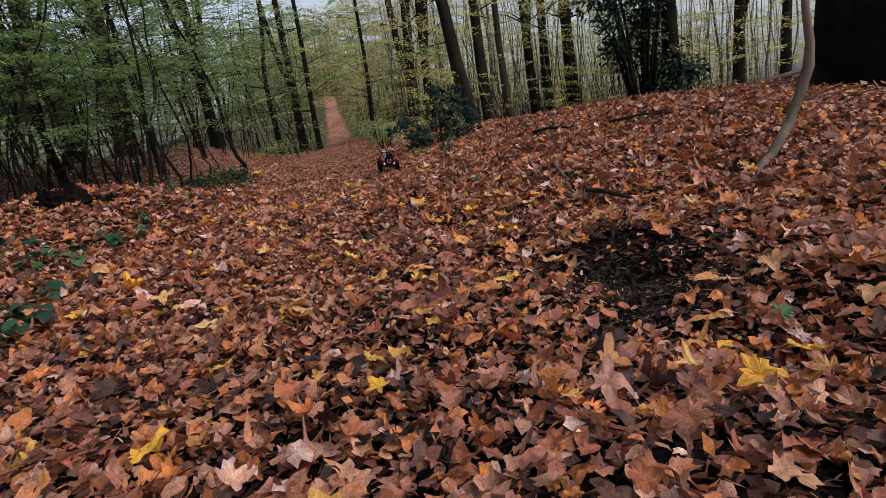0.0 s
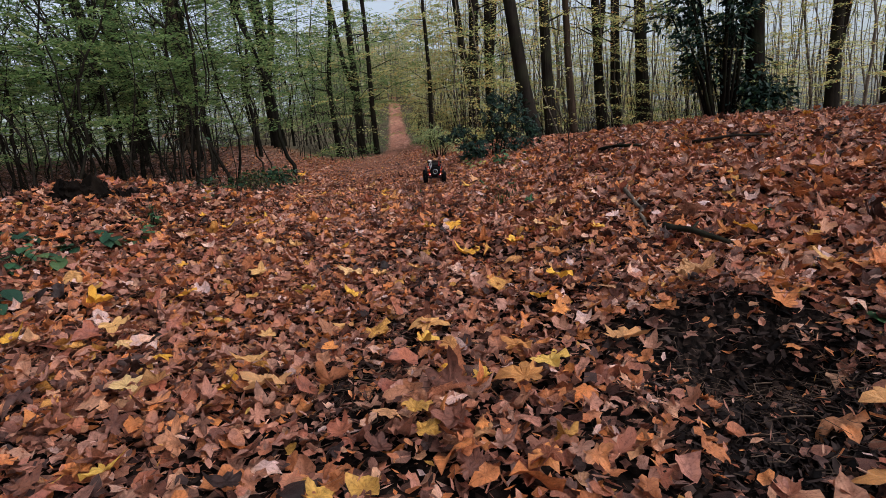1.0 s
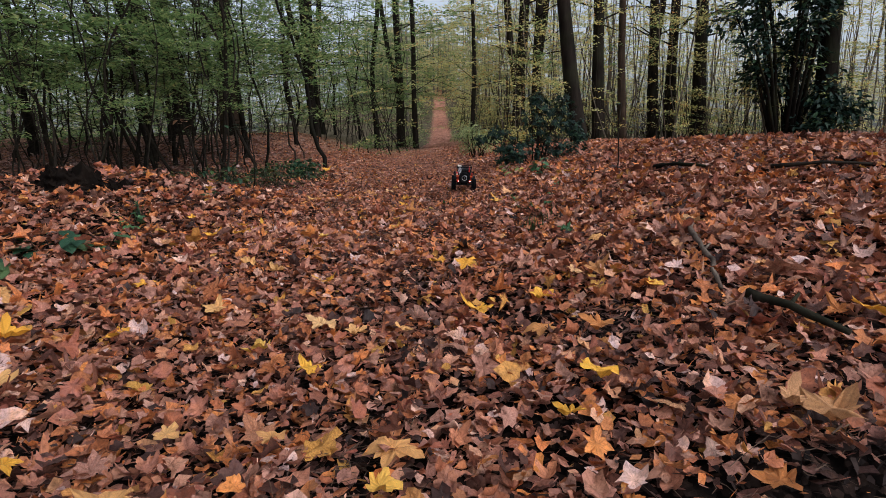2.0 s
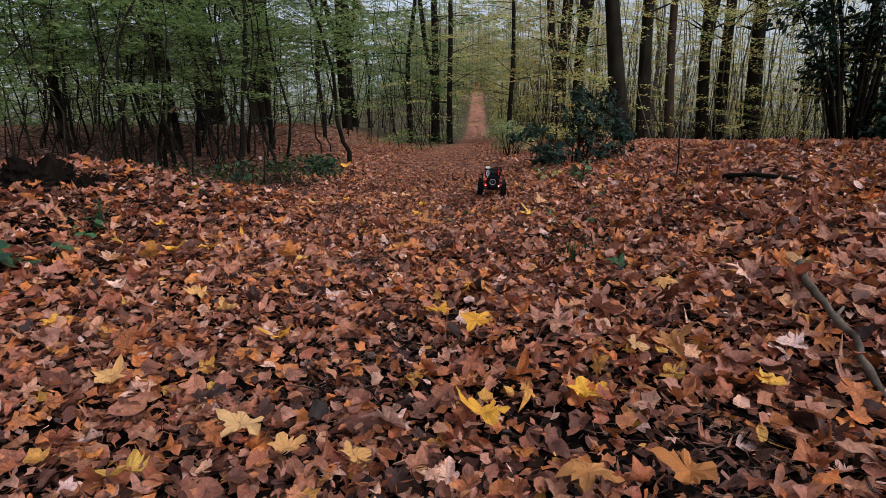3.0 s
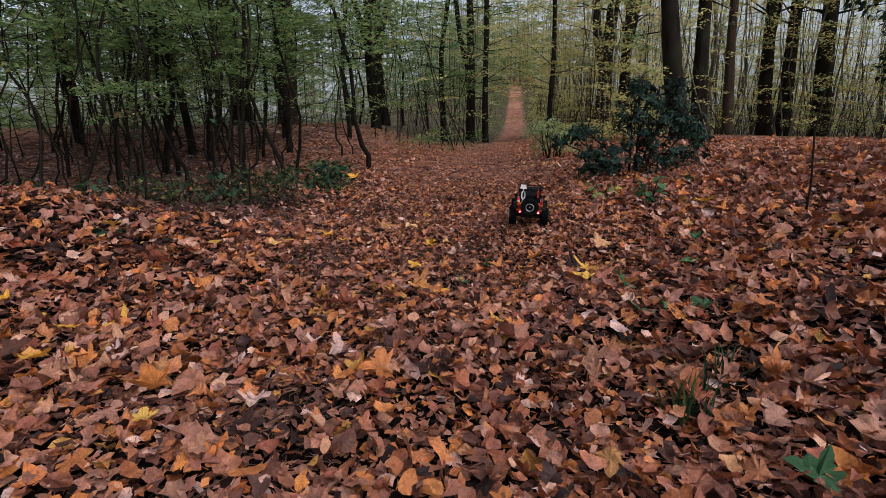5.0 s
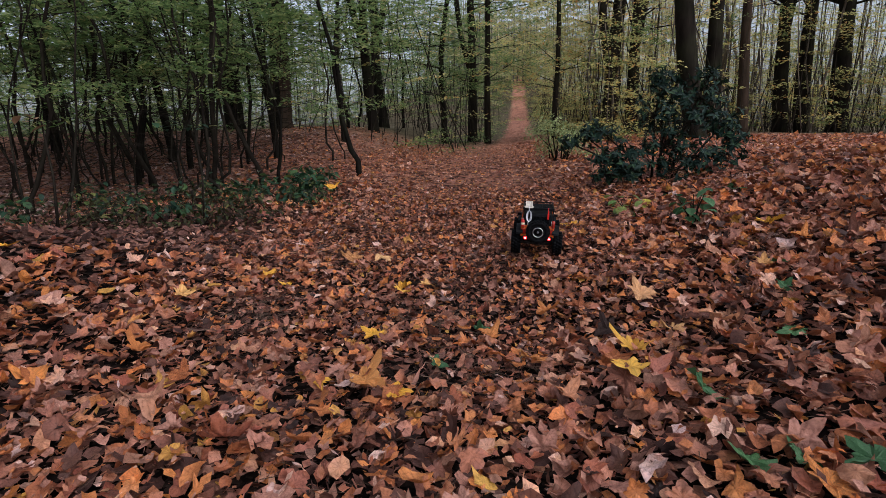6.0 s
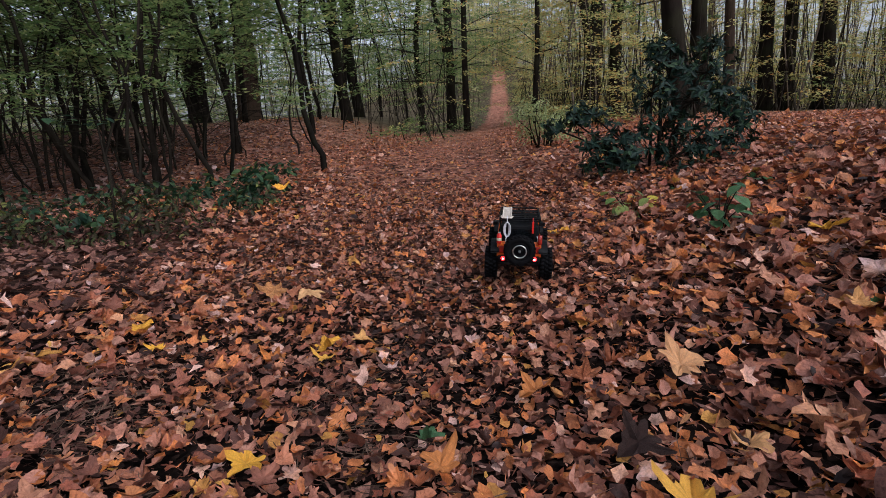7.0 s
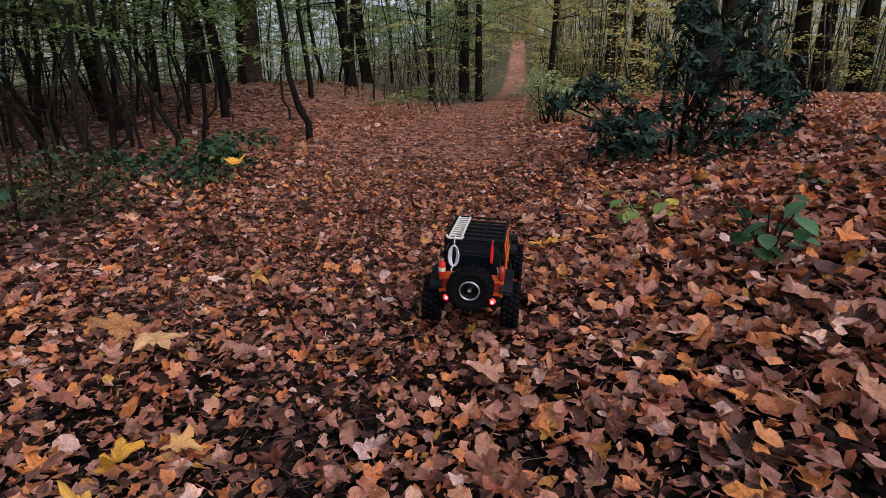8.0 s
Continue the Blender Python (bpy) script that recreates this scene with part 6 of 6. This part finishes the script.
def single_leaves():
    rng = random.Random(17)
    data = {}
    for mat in (M_LEAF_ONE, M_YELLOW, M_BUFF, M_AMBER, M_SEED_G):
        for k in range(8):
            v, f = LARGE[k]
            me = mesh_from("leaf", [tuple(p) for p in v], f, mat)
            corners = [i for q in f for i in q]
            me.uv_layers.new(name="leaf").data.foreach_set("uv", v[corners][:, :2].ravel())
            data[mat.name, k] = me
    # the leaves that stand out: x, y, breadth
    yellow = [(-0.09, 1.63, 0.05), (0.08, 1.66, 0.08), (-0.16, 1.67, 0.058), (-0.67, 1.79, 0.069), (-0.19, 1.89, 0.068), (-0.92, 2.03, 0.058), (0.19, 2.05, 0.066), (0.29, 2.18, 0.087),
              (-0.39, 2.32, 0.068), (1.11, 2.38, 0.085), (-0.57, 2.52, 0.09), (0.07, 2.64, 0.092), (0.28, 2.68, 0.081), (0.65, 2.69, 0.061), (-1.07, 2.72, 0.1), (-1.43, 2.74, 0.1), (0.07, 2.98, 0.08),
              (-0.45, 3.02, 0.07), (-0.03, 3.11, 0.09), (-1.25, 3.26, 0.085), (-1.21, 3.93, 0.083), (-1.05, 3.94, 0.07), (-1.1, 4.11, 0.064), (0.43, 4.58, 0.08), (0.47, 4.72, 0.085), (-0.19, 4.85, 0.06),
              (-0.73, 5.43, 0.057), (1.28, 5.79, 0.105)]
    golden = [(0.6, 0.98, 0.10), (0.37, 0.88, 0.10), (0.51, 1.15, 0.05), (0.45, 1.0, 0.07), (-0.95, 1.17, 0.09), (-0.84, 1.52, 0.07), (-0.44, 1.19, 0.062), (2.29, 3.32, 0.08), (2.6, 4.1, 0.08), (3.27, 4.52, 0.09), (-0.57, 3.66, 0.05), (-0.07, 4.53, 0.06), (-0.16, 5.23, 0.05),
              (-0.61, 5.3, 0.05), (-1.66, 5.26, 0.07), (-1.58, 5.0, 0.065), (-1.23, 7.9, 0.105)]
    buff = [(-0.58, 1.75, 0.11), (-0.86, 1.84, 0.089), (-0.63, 1.86, 0.096), (-0.94, 1.86, 0.08), (-0.17, 1.98, 0.091), (0.61, 1.99, 0.071), (-0.41, 2.04, 0.051), (-0.65, 2.11, 0.056),
            (-1.11, 2.23, 0.058), (-0.16, 2.5, 0.065), (-0.3, 2.56, 0.07), (-0.41, 2.63, 0.082), (0.43, 2.83, 0.062), (-0.81, 2.85, 0.082), (-1.65, 3.04, 0.1), (0.66, 3.26, 0.055), (-0.71, 3.28, 0.068),
            (0.87, 3.29, 0.06), (1.1, 3.3, 0.1), (-0.86, 3.42, 0.09), (0.91, 3.5, 0.068), (0.31, 3.62, 0.071), (0.61, 4.86, 0.06), (0.59, 5.09, 0.094), (-0.9, 5.12, 0.082), (0.99, 5.2, 0.06),
            (-0.11, 5.37, 0.054), (-0.33, 5.67, 0.084)]
    tan = [(0.27, 0.97, 0.078), (1.11, 1.99, 0.073), (0.86, 1.34, 0.09), (0.66, 1.37, 0.08), (-0.06, 0.94, 0.057), (0.91, 1.06, 0.078), (-1.22, 2.41, 0.09)]
    orange = [(0.54, 1.24, 0.1), (0.1, 1.05, 0.083), (-0.05, 1.04, 0.084), (1.01, 1.17, 0.1), (0.54, 0.87, 0.084), (-0.85, 1.14, 0.05), (0.0, 1.6, 0.094), (0.28, 1.7, 0.109), (0.44, 1.78, 0.071), (0.03, 1.76, 0.074), (-0.13, 1.83, 0.065), (0.58, 1.86, 0.102), (0.39, 2.45, 0.094), (0.23, 2.46, 0.081), (0.52, 2.85, 0.076),
              (0.51, 3.25, 0.08), (0.08, 3.25, 0.11), (-0.15, 4.59, 0.084), (0.24, 4.7, 0.06), (0.13, 4.83, 0.064), (-0.88, 4.87, 0.051), (0.31, 5.11, 0.072), (-0.8, 5.34, 0.06)]
    green = [(0.72, 1.16), (0.61, 3.55), (0.54, 4.48), (0.62, 4.28), (0.54, 4.28), (0.70, 4.25), (1.38, 2.60), (0.10, 4.95), (0.95, 5.0), (0.85, 4.75), (1.05, 5.2), (0.0, 4.72)]
    rows = [(x, y, mat, size) for mat, some in ((M_YELLOW, yellow + golden), (M_BUFF, buff + tan), (M_AMBER, orange)) for x, y, size in some]
    shown = len(rows)
    rows += [(x, y, M_SEED_G, rng.uniform(0.05, 0.08)) for x, y in green]
    while len(rows) < 300:
        x, y = rng.uniform(-1.6, 1.9), rng.uniform(0.8, 7.0)
        if bare(x, y) < 0.4:
            rows.append((x, y, M_LEAF_ONE if rng.random() < 0.94 else M_YELLOW, rng.uniform(0.05, 0.085)))
    words = {"yellow_leaf": "yellow maple leaf", "buff_leaf": "pale buff maple leaf", "orange_leaf": "orange maple leaf", "fresh_green_leaf": "green leaf"}
    for k, (x, y, mat, size) in enumerate(rows):
        # the newest leaves lie flat on top of the others
        top = k < shown
        lf = child("leaf", data[mat.name, rng.randrange(8)], LITTER_BED, words.get(mat.name, ""))
        lift = 0.16 if y > 7.3 else rng.uniform(0.062, 0.085) if top else rng.uniform(0.045, 0.07)
        tilt = 0.16 if top else 0.3
        lf.matrix_basis = (Matrix.Translation((x, y, ground_at(x, y) + lift)) @ Matrix.Rotation(rng.gauss(0, tilt), 4, "X") @ Matrix.Rotation(rng.gauss(0, tilt), 4, "Y")
                           @ Matrix.Rotation(rng.uniform(0, 6.283), 4, "Z") @ Matrix.Scale(size, 4))


single_leaves()
